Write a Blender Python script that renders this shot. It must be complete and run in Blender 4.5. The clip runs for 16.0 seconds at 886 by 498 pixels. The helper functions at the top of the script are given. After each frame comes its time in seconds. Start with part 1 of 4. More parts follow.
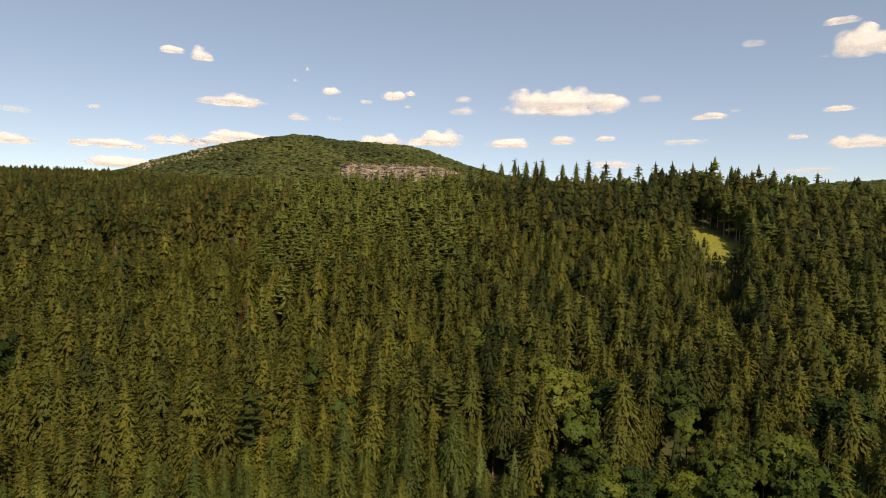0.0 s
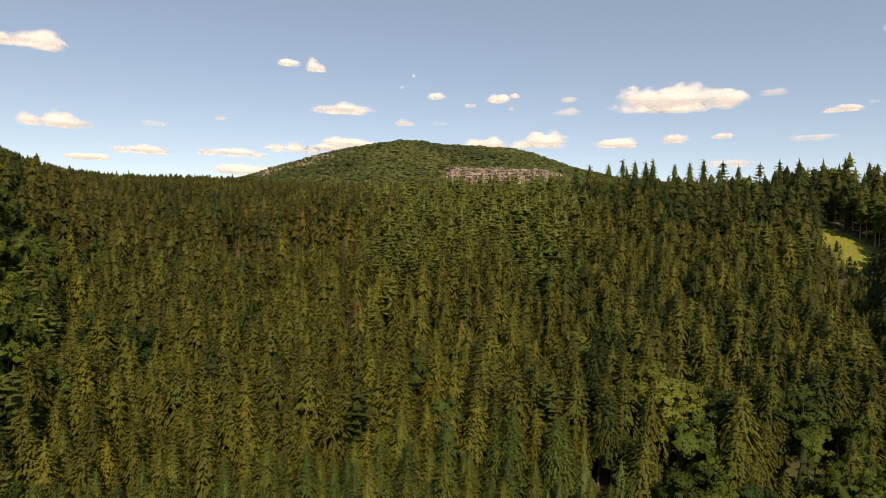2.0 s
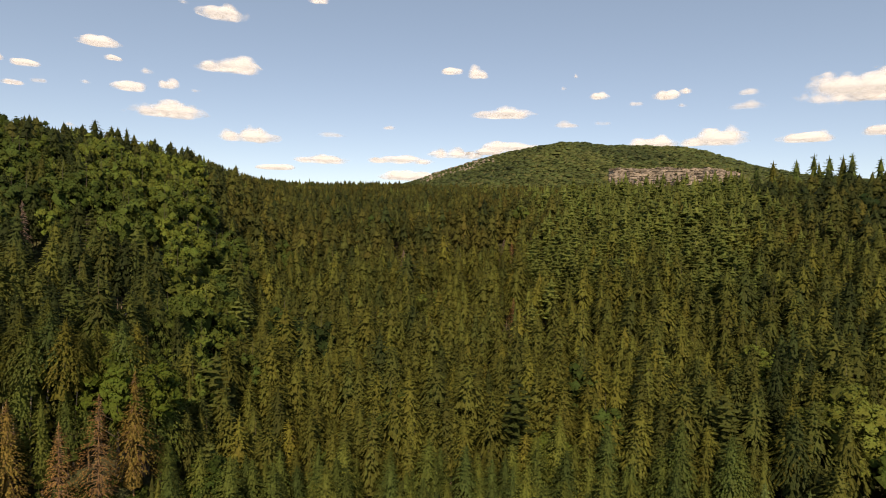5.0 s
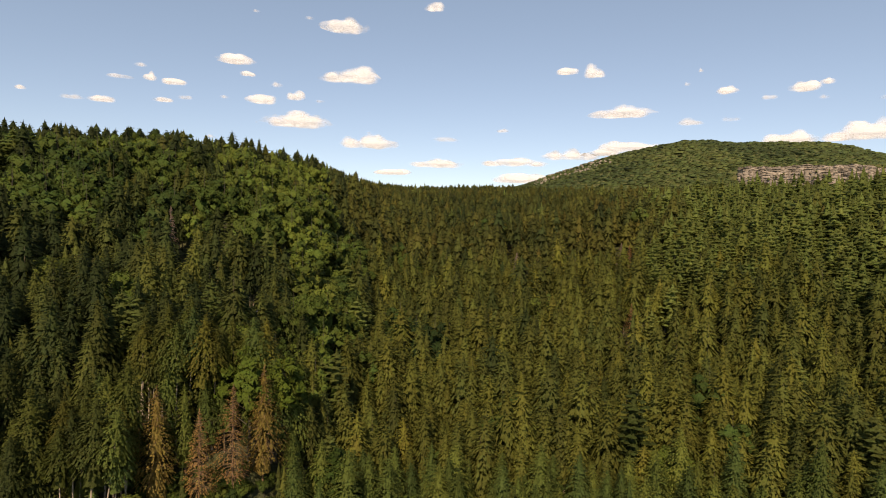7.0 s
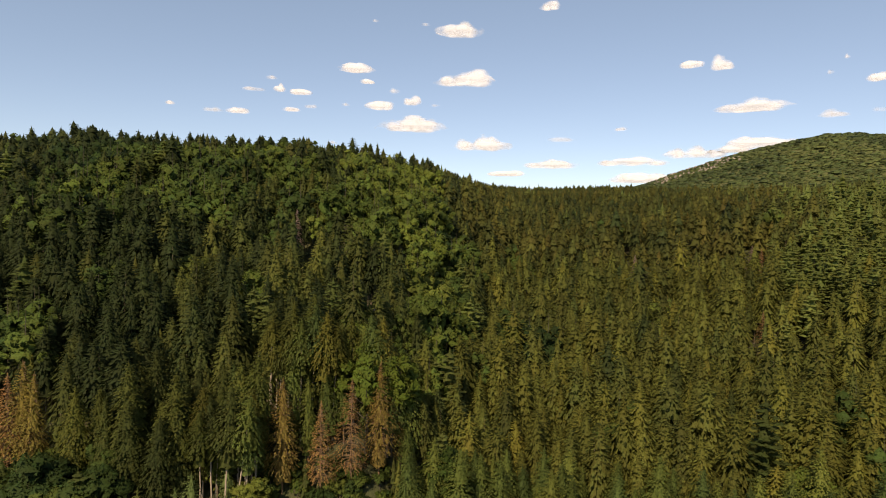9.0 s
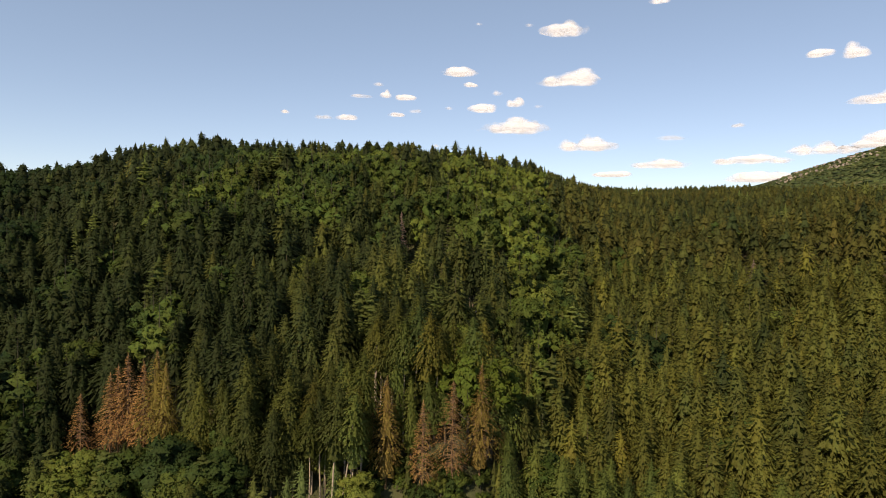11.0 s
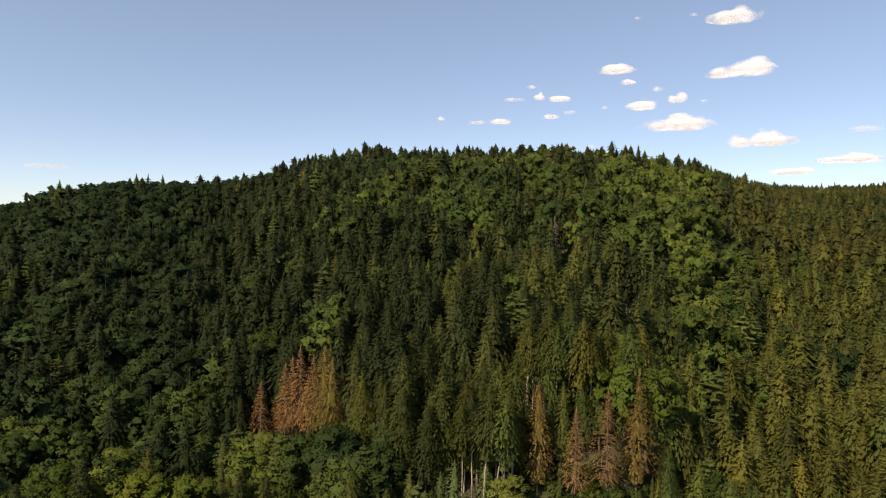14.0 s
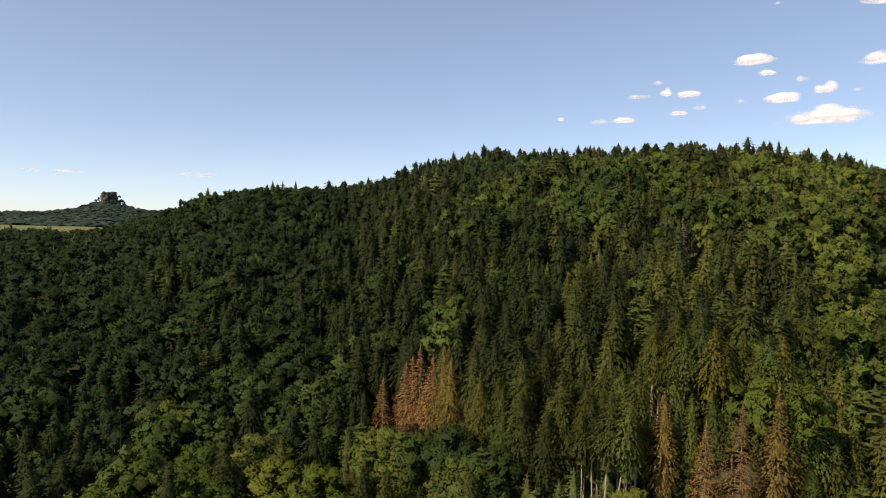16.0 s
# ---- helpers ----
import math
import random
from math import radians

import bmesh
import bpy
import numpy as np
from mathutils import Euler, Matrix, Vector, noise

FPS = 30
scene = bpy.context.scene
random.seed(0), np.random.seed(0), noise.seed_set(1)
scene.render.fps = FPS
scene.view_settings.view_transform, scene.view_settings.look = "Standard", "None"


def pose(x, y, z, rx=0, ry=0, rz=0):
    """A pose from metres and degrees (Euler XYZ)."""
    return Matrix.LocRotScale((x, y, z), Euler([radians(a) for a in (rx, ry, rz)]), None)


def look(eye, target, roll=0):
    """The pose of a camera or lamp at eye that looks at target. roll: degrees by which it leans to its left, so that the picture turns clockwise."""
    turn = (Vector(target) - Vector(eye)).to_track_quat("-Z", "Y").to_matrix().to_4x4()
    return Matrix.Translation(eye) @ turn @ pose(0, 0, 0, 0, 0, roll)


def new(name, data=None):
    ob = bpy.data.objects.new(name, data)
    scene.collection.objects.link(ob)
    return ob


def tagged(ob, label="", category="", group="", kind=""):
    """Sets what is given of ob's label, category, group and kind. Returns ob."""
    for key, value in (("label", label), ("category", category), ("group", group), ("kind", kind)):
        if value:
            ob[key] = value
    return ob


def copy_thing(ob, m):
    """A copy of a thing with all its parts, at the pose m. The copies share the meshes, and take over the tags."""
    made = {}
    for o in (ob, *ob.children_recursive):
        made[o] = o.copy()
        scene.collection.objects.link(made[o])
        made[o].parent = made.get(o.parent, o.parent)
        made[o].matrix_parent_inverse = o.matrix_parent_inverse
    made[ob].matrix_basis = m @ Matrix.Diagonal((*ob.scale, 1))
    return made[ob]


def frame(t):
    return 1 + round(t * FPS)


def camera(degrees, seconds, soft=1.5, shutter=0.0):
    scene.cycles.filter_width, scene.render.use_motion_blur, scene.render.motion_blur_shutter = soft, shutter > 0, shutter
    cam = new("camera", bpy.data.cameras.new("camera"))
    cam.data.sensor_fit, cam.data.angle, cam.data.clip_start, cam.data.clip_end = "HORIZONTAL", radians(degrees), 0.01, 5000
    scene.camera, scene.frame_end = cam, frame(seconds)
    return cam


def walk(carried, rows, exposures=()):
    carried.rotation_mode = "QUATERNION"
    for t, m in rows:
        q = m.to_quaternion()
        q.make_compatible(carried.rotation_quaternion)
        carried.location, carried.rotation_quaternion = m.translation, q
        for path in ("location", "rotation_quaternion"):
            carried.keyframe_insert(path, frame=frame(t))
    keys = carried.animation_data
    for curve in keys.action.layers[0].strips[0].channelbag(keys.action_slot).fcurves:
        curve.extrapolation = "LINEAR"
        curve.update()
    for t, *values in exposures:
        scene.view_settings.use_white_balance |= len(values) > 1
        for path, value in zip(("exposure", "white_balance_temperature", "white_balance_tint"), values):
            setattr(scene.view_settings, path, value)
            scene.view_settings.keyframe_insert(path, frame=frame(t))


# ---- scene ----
# ---- camera: a drone hovering over a valley, turning slowly to its left ----
cam = camera(71.4, 16.0, soft=1.05)
EYE = (0.0, 0.0, 90.0)
TURN = [  # seconds, heading to the left, tilt, lean
    (0.0, -0.06, -1.90, -1.20),
    (0.5, 2.20, -1.90, -1.08),
    (1.0, 4.59, -1.88, -1.10),
    (1.5, 7.04, -1.84, -1.13),
    (2.0, 9.54, -1.83, -1.14),
    (2.5, 12.01, -1.83, -1.14),
    (3.0, 14.25, -1.83, -1.20),
    (3.5, 16.89, -1.80, -1.20),
    (4.0, 19.25, -1.79, -1.23),
    (6.5, 32.27, -1.78, -1.12),
    (7.0, 34.78, -1.75, -1.18),
    (7.5, 37.36, -1.77, -1.22),
    (8.0, 39.85, -1.76, -1.23),
    (8.5, 42.51, -1.80, -1.19),
    (9.0, 45.27, -1.81, -1.21),
    (11.5, 57.02, -1.80, -1.26),
    (12.0, 59.42, -1.79, -1.24),
    (12.5, 61.73, -1.78, -1.21),
    (13.0, 63.65, -1.79, -1.17),
    (13.5, 66.09, -1.80, -1.11),
    (14.0, 68.84, -1.80, -1.14),
    (14.5, 71.59, -1.81, -1.12),
    (15.0, 74.26, -1.82, -1.13),
    (15.5, 77.04, -1.78, -1.09),
    (16.0, 79.81, -1.77, -1.08),
]
walk(cam, [(t, pose(*EYE, 90 + tilt, lean, yaw)) for t, yaw, tilt, lean in TURN],
     [(0.0, 0.51, 9700, 18), (9.0, 0.62, 9000, 18), (16.0, 0.67, 8200, 19)])

# ---- light: clear summer day, sun behind the camera's first view ----
SUN_AZ, SUN_EL = 203.0, 42.0          # degrees to the left of +y, and above the horizon
sun_dir = Vector((-math.sin(radians(SUN_AZ)) * math.cos(radians(SUN_EL)),
                  math.cos(radians(SUN_AZ)) * math.cos(radians(SUN_EL)), math.sin(radians(SUN_EL))))
sun = new("sun", bpy.data.lights.new("sun", "SUN"))
sun.data.energy, sun.data.angle, sun.data.color = 3.6, radians(0.55), (1.0, 0.93, 0.82)
sun.matrix_world = look((0, 0, 400), Vector((0, 0, 400)) - sun_dir)

world = bpy.data.worlds.new("sky")
scene.world = world
world.use_nodes = True
wn = world.node_tree
sky = wn.nodes.new("ShaderNodeTexSky")
sky.sky_type, sky.sun_disc = "NISHITA", False
sky.sun_elevation, sky.sun_rotation = radians(SUN_EL), radians(-SUN_AZ)
sky.altitude, sky.air_density, sky.dust_density, sky.ozone_density = 400, 0.68, 0.5, 2.6
wn.nodes["Background"].inputs["Strength"].default_value = 0.128
veil = wn.nodes.new("ShaderNodeMix")          # an even veil of summer haze over the whole sky
veil.data_type = "RGBA"
veil.inputs["Factor"].default_value = 0.28
veil.inputs[7].default_value = (1.70, 3.00, 4.60, 1)
wn.links.new(sky.outputs["Color"], veil.inputs[6])
wn.links.new(veil.outputs[2], wn.nodes["Background"].inputs["Color"])


# ---- materials ----
def material(name):
    m = bpy.data.materials.new(name)
    m.use_nodes = True
    nt = m.node_tree
    return m, nt, nt.nodes["Principled BSDF"], nt.nodes["Material Output"]


def node(nt, kind, inputs=(), attribute_name=None, operation=None, data_type=None):
    n = nt.nodes.new(kind)
    if attribute_name:
        n.attribute_name = attribute_name
    if operation:
        n.operation = operation
    if data_type:
        n.data_type = data_type
    for key, value in dict(inputs).items():
        if isinstance(value, bpy.types.NodeSocket):
            nt.links.new(value, n.inputs[key])
        else:
            n.inputs[key].default_value = value
    return n


def ramp(nt, fac, stops):
    n = nt.nodes.new("ShaderNodeValToRGB")
    e = n.color_ramp.elements
    while len(e) < len(stops):
        e.new(0.5)
    for item, (p, c) in zip(e, stops):
        item.position, item.color = p, (*c, 1)
    nt.links.new(fac, n.inputs["Fac"])
    return n.outputs["Color"]


def maths(nt, op, a, b=0.0, clamp=False):
    n = nt.nodes.new("ShaderNodeMath")
    n.operation, n.use_clamp = op, clamp
    for s, v in zip(n.inputs, (a, b)):
        if isinstance(v, bpy.types.NodeSocket):
            nt.links.new(v, s)
        else:
            s.default_value = v
    return n.outputs[0]


def leaf_material(name, stops, single, grain=(2.0, 2.0, 3.0), through_share=0.47, spread=0.22, relief=0.2, cut=0.40):
    """Foliage. Trees differ along the ramp (by object, or by the mesh's tint), boughs differ in brightness and hue;
    a fine noise breaks each bough into tufts of needles or leaves."""
    m, nt, bsdf, out = material(name)
    if single:
        tint = node(nt, "ShaderNodeObjectInfo").outputs["Random"]
    else:
        tint = node(nt, "ShaderNodeAttribute", attribute_name="tint").outputs["Fac"]
    geo = node(nt, "ShaderNodeNewGeometry")
    island = geo.outputs["Random Per Island"]
    mp = node(nt, "ShaderNodeMapping", {"Vector": geo.outputs["Position"], "Scale": grain})
    nz = node(nt, "ShaderNodeTexNoise", {"Vector": mp.outputs[0], "Scale": 1.0, "Detail": 3.0, "Roughness": 0.65})
    col = ramp(nt, tint, stops)
    val = maths(nt, "ADD", maths(nt, "MULTIPLY", island, spread), 1.0 - spread / 2)
    fleck = node(nt, "ShaderNodeMapRange", {"Value": nz.outputs["Fac"], "From Min": 0.36, "From Max": 0.68, "To Min": 0.80, "To Max": 1.26})
    own = maths(nt, "FRACT", maths(nt, "MULTIPLY", tint, 91.7))
    val = maths(nt, "MULTIPLY", maths(nt, "MULTIPLY", val, fleck.outputs[0]), maths(nt, "ADD", maths(nt, "MULTIPLY", own, 0.5), 0.75))
    hsv = node(nt, "ShaderNodeHueSaturation", {"Color": col, "Value": val, "Saturation": 1.0,
               "Hue": maths(nt, "ADD", maths(nt, "MULTIPLY", island, 0.03), 0.485)})
    nt.links.new(hsv.outputs["Color"], bsdf.inputs["Base Color"])
    bsdf.inputs["Roughness"].default_value = 0.7
    bsdf.inputs["Specular IOR Level"].default_value = 0.12
    bump = node(nt, "ShaderNodeBump", {"Height": nz.outputs["Fac"], "Strength": 0.8, "Distance": relief})
    nt.links.new(bump.outputs[0], bsdf.inputs["Normal"])
    tr = node(nt, "ShaderNodeBsdfTranslucent", {"Color": hsv.outputs["Color"]})
    mix = node(nt, "ShaderNodeMixShader", {0: through_share, 1: bsdf.outputs[0], 2: tr.outputs[0]})
    if cut:
        torn = maths(nt, "GREATER_THAN", nz.outputs["Fac"], cut)
        mix = node(nt, "ShaderNodeMixShader", {0: torn, 1: node(nt, "ShaderNodeBsdfTransparent").outputs[0], 2: mix.outputs[0]})
    nt.links.new(mix.outputs[0], out.inputs["Surface"])
    return m


SPRUCE = [(0.0, (0.041, 0.059, 0.019)), (0.35, (0.097, 0.108, 0.026)), (0.7, (0.130, 0.134, 0.028)), (1.0, (0.154, 0.144, 0.029))]
OLD_SPRUCE = [(0.0, (0.037, 0.053, 0.018)), (0.35, (0.080, 0.086, 0.022)), (0.7, (0.108, 0.100, 0.024)), (1.0, (0.140, 0.104, 0.030))]
PINE = [(0.0, (0.095, 0.125, 0.033)), (0.5, (0.135, 0.164, 0.044)), (1.0, (0.177, 0.201, 0.056))]
BROAD = [(0.0, (0.025, 0.048, 0.014)), (0.45, (0.055, 0.086, 0.019)), (1.0, (0.108, 0.141, 0.026))]
DEAD = [(0.0, (0.270, 0.166, 0.062)), (0.5, (0.300, 0.170, 0.066)), (1.0, (0.250, 0.162, 0.058))]
FINE, NEEDLE, PLATE, LEAF = (2.5, 2.5, 2.2), (1.9, 1.9, 1.7), (1.4, 1.4, 2.8), (2.5, 2.5, 2.5)
spruce_one = leaf_material("spruce_needles", [(0.0, (0.070, 0.103, 0.030)), (0.4, (0.099, 0.129, 0.031)), (1.0, (0.138, 0.157, 0.035))], True, FINE)
spruce_many, spruce_far = leaf_material("spruce_wood", SPRUCE, False, NEEDLE), leaf_material("far_spruce_wood", OLD_SPRUCE, False, (1.3, 1.3, 1.2))
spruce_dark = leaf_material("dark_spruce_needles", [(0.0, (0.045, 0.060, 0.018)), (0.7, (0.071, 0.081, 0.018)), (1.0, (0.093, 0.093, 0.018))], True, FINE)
spruce_edge = leaf_material("olive_needles", [(0.0, (0.067, 0.083, 0.019)), (0.5, (0.095, 0.098, 0.020)), (1.0, (0.120, 0.110, 0.022))], True, FINE)
mint_needles = leaf_material("pale_young_needles", [(0.0, (0.098, 0.140, 0.046)), (1.0, (0.135, 0.178, 0.058))], True, FINE)
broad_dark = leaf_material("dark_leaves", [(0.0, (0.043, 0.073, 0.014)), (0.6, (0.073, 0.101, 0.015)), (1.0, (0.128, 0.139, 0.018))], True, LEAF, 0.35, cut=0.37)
pine_one, pine_many = leaf_material("pine_needles", [(0.0, (0.066, 0.088, 0.024)), (1.0, (0.102, 0.122, 0.034))], True, PLATE), leaf_material("pine_wood", PINE, False, PLATE)
broad_one, broad_many = leaf_material("leaves", BROAD, True, LEAF, 0.35, cut=0.37), leaf_material("leaf_wood", BROAD, False, LEAF, 0.35, cut=0.37)
dry_needles = leaf_material("dry_needles", DEAD, True, FINE, 0.45, 0.3, 0.12)
ochre_needles = leaf_material("ochre_needles", [(0.0, (0.169, 0.133, 0.033)), (0.6, (0.192, 0.135, 0.039)), (1.0, (0.148, 0.126, 0.030))], True, FINE, 0.42, 0.3, 0.12)
bright_leaves = leaf_material("bright_leaves", [(0.0, (0.084, 0.115, 0.025)), (1.0, (0.118, 0.144, 0.029))], True, LEAF, 0.35, cut=0.37)
far_leaves = leaf_material("far_wood", [(0.0, (0.044, 0.062, 0.022)), (0.5, (0.060, 0.078, 0.025)), (1.0, (0.096, 0.108, 0.034))], False, (0.35, 0.35, 0.35), 0.1, 0.3, 0.6, 0)
# conifers of the left far hill, with the bluish haze mixed into their colour
hazed_wood = leaf_material("hazed_far_wood", [(0.0, (0.018, 0.032, 0.024)), (1.0, (0.036, 0.054, 0.032))], False, (0.35, 0.35, 0.35), 0.1, 0.3, 1.2, 0)


def bark(name, dark, light):
    m, nt, bsdf, out = material(name)
    pos = node(nt, "ShaderNodeNewGeometry").outputs["Position"]
    mp = node(nt, "ShaderNodeMapping", {"Vector": pos, "Scale": (6, 6, 1.2)})
    nz = node(nt, "ShaderNodeTexNoise", {"Vector": mp.outputs[0], "Scale": 1.0, "Detail": 4.0})
    nt.links.new(ramp(nt, nz.outputs["Fac"], [(0.3, dark), (0.7, light)]), bsdf.inputs["Base Color"])
    bsdf.inputs["Roughness"].default_value = 0.9
    bump = node(nt, "ShaderNodeBump", {"Height": nz.outputs["Fac"], "Strength": 0.6, "Distance": 0.05})
    nt.links.new(bump.outputs[0], bsdf.inputs["Normal"])
    return m


spruce_bark = bark("spruce_bark", (0.10, 0.07, 0.045), (0.26, 0.20, 0.15))
dark_bark = bark("dark_bark", (0.05, 0.042, 0.03), (0.12, 0.10, 0.075))
pale_bark = bark("pale_bark", (0.20, 0.16, 0.115), (0.42, 0.35, 0.27))
dry_bark = bark("dry_twigs", (0.12, 0.072, 0.038), (0.26, 0.16, 0.085))
grey_bark = bark("weathered_wood", (0.13, 0.092, 0.072), (0.25, 0.18, 0.14))


def ground_material():
    """Forest floor of needles and moss; grass where the mesh's meadow layer says so."""
    m, nt, bsdf, out = material("forest_floor")
    pos = node(nt, "ShaderNodeNewGeometry").outputs["Position"]
    big = node(nt, "ShaderNodeTexNoise", {"Vector": pos, "Scale": 0.05, "Detail": 5.0})
    fine = node(nt, "ShaderNodeTexNoise", {"Vector": pos, "Scale": 0.9, "Detail": 6.0})
    floor = ramp(nt, big.outputs["Fac"], [(0.3, (0.045, 0.034, 0.018)), (0.55, (0.040, 0.048, 0.015)), (0.75, (0.065, 0.060, 0.022))])
    grass = ramp(nt, fine.outputs["Fac"], [(0.3, (0.085, 0.110, 0.014)), (0.5, (0.155, 0.172, 0.022)), (0.72, (0.22, 0.205, 0.045))])
    layer = node(nt, "ShaderNodeAttribute", attribute_name="meadow").outputs["Fac"]
    mix = node(nt, "ShaderNodeMix", {"Factor": layer}, data_type="RGBA")
    nt.links.new(floor, mix.inputs[6])
    nt.links.new(grass, mix.inputs[7])
    nt.links.new(mix.outputs[2], bsdf.inputs["Base Color"])
    bsdf.inputs["Roughness"].default_value = 0.95
    bump = node(nt, "ShaderNodeBump", {"Height": fine.outputs["Fac"], "Strength": 0.8, "Distance": 0.6})
    nt.links.new(bump.outputs[0], bsdf.inputs["Normal"])
    return m


def rock_material(name, share):
    m, nt, bsdf, out = material(name)
    pos = node(nt, "ShaderNodeNewGeometry").outputs["Position"]
    mp = node(nt, "ShaderNodeMapping", {"Vector": pos, "Scale": (0.06, 0.06, 0.45)})
    nz = node(nt, "ShaderNodeTexNoise", {"Vector": mp.outputs[0], "Scale": 1.0, "Detail": 6.0, "Roughness": 0.65})
    fine = node(nt, "ShaderNodeTexNoise", {"Vector": pos, "Scale": 0.5, "Detail": 6.0})
    col = ramp(nt, nz.outputs["Fac"], [(0.28, (0.08, 0.069, 0.060)), (0.42, (0.16, 0.136, 0.112)), (0.56, (0.26, 0.217, 0.175)), (0.75, (0.36, 0.295, 0.25))])
    isl = node(nt, "ShaderNodeNewGeometry").outputs["Random Per Island"]
    hsv = node(nt, "ShaderNodeHueSaturation", {"Color": col, "Saturation": 0.45 + 0.55 * share, "Value": maths(nt, "ADD", maths(nt, "MULTIPLY", isl, 0.6 * share), 0.65 * share)})
    nt.links.new(hsv.outputs[0], bsdf.inputs["Base Color"])
    bsdf.inputs["Roughness"].default_value = 0.92
    bump = node(nt, "ShaderNodeBump", {"Height": fine.outputs["Fac"], "Strength": 1.0, "Distance": 0.8})
    nt.links.new(bump.outputs[0], bsdf.inputs["Normal"])
    return m


def cloud_material(name, thick):
    """Sunlit vapour: white, thinning out towards its rim by a torn noise. The body's own space is a unit ball."""
    m, nt, bsdf, out = material(name)
    pos = node(nt, "ShaderNodeTexCoord").outputs["Object"]
    seed = node(nt, "ShaderNodeObjectInfo").outputs["Random"]
    sep = node(nt, "ShaderNodeSeparateXYZ", {0: pos})
    deep = maths(nt, "MAXIMUM", sep.outputs[2], maths(nt, "MULTIPLY", sep.outputs[2], -2.1))
    flat = node(nt, "ShaderNodeCombineXYZ", {0: sep.outputs[0], 2: deep})
    rad = node(nt, "ShaderNodeVectorMath", {0: flat.outputs[0]}, operation="LENGTH").outputs["Value"]
    gpos = node(nt, "ShaderNodeNewGeometry").outputs["Position"]
    nz = node(nt, "ShaderNodeTexNoise", {"Vector": node(nt, "ShaderNodeMapping", {"Vector": gpos, "Scale": (1, 1, 1.1)}).outputs[0],
              "Scale": 0.014, "Detail": 7.0, "Roughness": 0.6})
    wide = node(nt, "ShaderNodeTexNoise", {"Vector": node(nt, "ShaderNodeMapping", {"Vector": gpos, "Scale": (1, 1, 1.3)}).outputs[0],
                "Scale": 0.0042, "Detail": 2.0})
    puff = node(nt, "ShaderNodeTexVoronoi", {"Vector": gpos, "Scale": 0.0105})
    torn = maths(nt, "ADD", maths(nt, "MULTIPLY", maths(nt, "SUBTRACT", nz.outputs["Fac"], 0.5), 0.7),
                 maths(nt, "MULTIPLY", maths(nt, "SUBTRACT", wide.outputs["Fac"], 0.5), 1.2))
    torn = maths(nt, "ADD", torn, maths(nt, "MULTIPLY", maths(nt, "SUBTRACT", 0.5, puff.outputs["Distance"]), 0.55))
    body = maths(nt, "ADD", maths(nt, "SUBTRACT", 0.86, rad), torn)
    alpha = maths(nt, "MULTIPLY", body, maths(nt, "MULTIPLY", maths(nt, "ADD", maths(nt, "MAXIMUM", sep.outputs[2], 0.0), 0.7), thick), True)
    white = (0.46, 0.475, 0.50, 1)
    diff = node(nt, "ShaderNodeBsdfDiffuse", {"Color": white})
    tr = node(nt, "ShaderNodeBsdfTranslucent", {"Color": white})
    lit = node(nt, "ShaderNodeMixShader", {0: 0.55, 1: diff.outputs[0], 2: tr.outputs[0]})
    glow = node(nt, "ShaderNodeEmission", {"Color": (0.93, 0.95, 1.0, 1), "Strength": 0.36})   # added emission, in place of light scattered on within the vapour
    both = node(nt, "ShaderNodeAddShader", {0: lit.outputs[0], 1: glow.outputs[0]})
    clear = node(nt, "ShaderNodeBsdfTransparent")
    mix = node(nt, "ShaderNodeMixShader", {0: alpha, 1: clear.outputs[0], 2: both.outputs[0]})
    nt.links.new(mix.outputs[0], out.inputs["Surface"])
    return m


SOFT = (far_leaves, hazed_wood)   # far canopies are shaded smooth
# the tower's sandstone is darkened and greyed in colour, as seen against the light
floor_mat, rock_mat, backlit_rock = ground_material(), rock_material("sandstone", 1.0), rock_material("backlit_sandstone", 0.33)
cloud_dense, cloud_thin = cloud_material("cumulus", 1.6), cloud_material("thin_vapour", 0.5)

# ---- the lie of the land: a valley head under the camera, slopes rising to a near crest, a hill beyond ----
TREE = 21.5
# heading to the left, height of the treetops above the eye in degrees, distance of the crest
CREST = np.array([(-60, 3.2, 470), (-36, 4.1, 420), (-29, 4.45, 390), (-24, 4.6, 375), (-19, 4.95, 368), (-14, 4.8, 365), (-8, 4.75, 360),
                  (-4, 4.65, 355), (-2, 4.65, 345), (-0.5, 4.6, 340), (5, 4.65, 340), (11, 4.55, 350), (20, 4.4, 400), (30, 4.4, 470),
                  (38, 4.35, 470), (42, 4.4, 420), (45, 5.5, 350), (47, 6.45, 320), (50, 7.5, 300), (54, 8.05, 290), (64, 8.0, 285),
                  (70, 7.95, 292), (76, 7.8, 300), (81, 6.95, 310), (84.5, 5.6, 325), (88, 4.3, 340), (97, 3.75, 360), (101, 3.1, 370), (105, 1.5, 380),
                  (107.5, 0.55, 390), (110, 0.1, 400), (116, -0.05, 420), (130, -1.2, 450), (200, -3.0, 450), (270, -1.0, 450)])
# heading, height of the far skyline in degrees
FAR = np.array([(-60, 3.6), (-36, 4.4), (-31, 4.2), (-20, 3.6), (-6, 5.0), (-2.3, 5.85), (-0.7, 6.35), (1.4, 7.1), (3.5, 7.55),
                (7, 7.75), (9.7, 7.75), (11.7, 8.05), (13.7, 8.1), (16.6, 7.6), (19.4, 7.0), (22, 6.2), (24.8, 5.3), (27, 4.5),
                (31, 3.5), (40, 3.5), (60, 4.2), (80, 3.6), (92, 2.2), (104, 1.1), (106, 1.4), (107.4, 1.7), (108.2, 1.9), (109, 1.85), (110, 1.5),
                (111.1, 1.15), (113, 0.95), (117, 0.85), (140, 0.5), (230, 0.5)])
CLIFF_R, CLIFF_TOP, CLIFF_FOOT = 1180.0, 118.0, 84.0


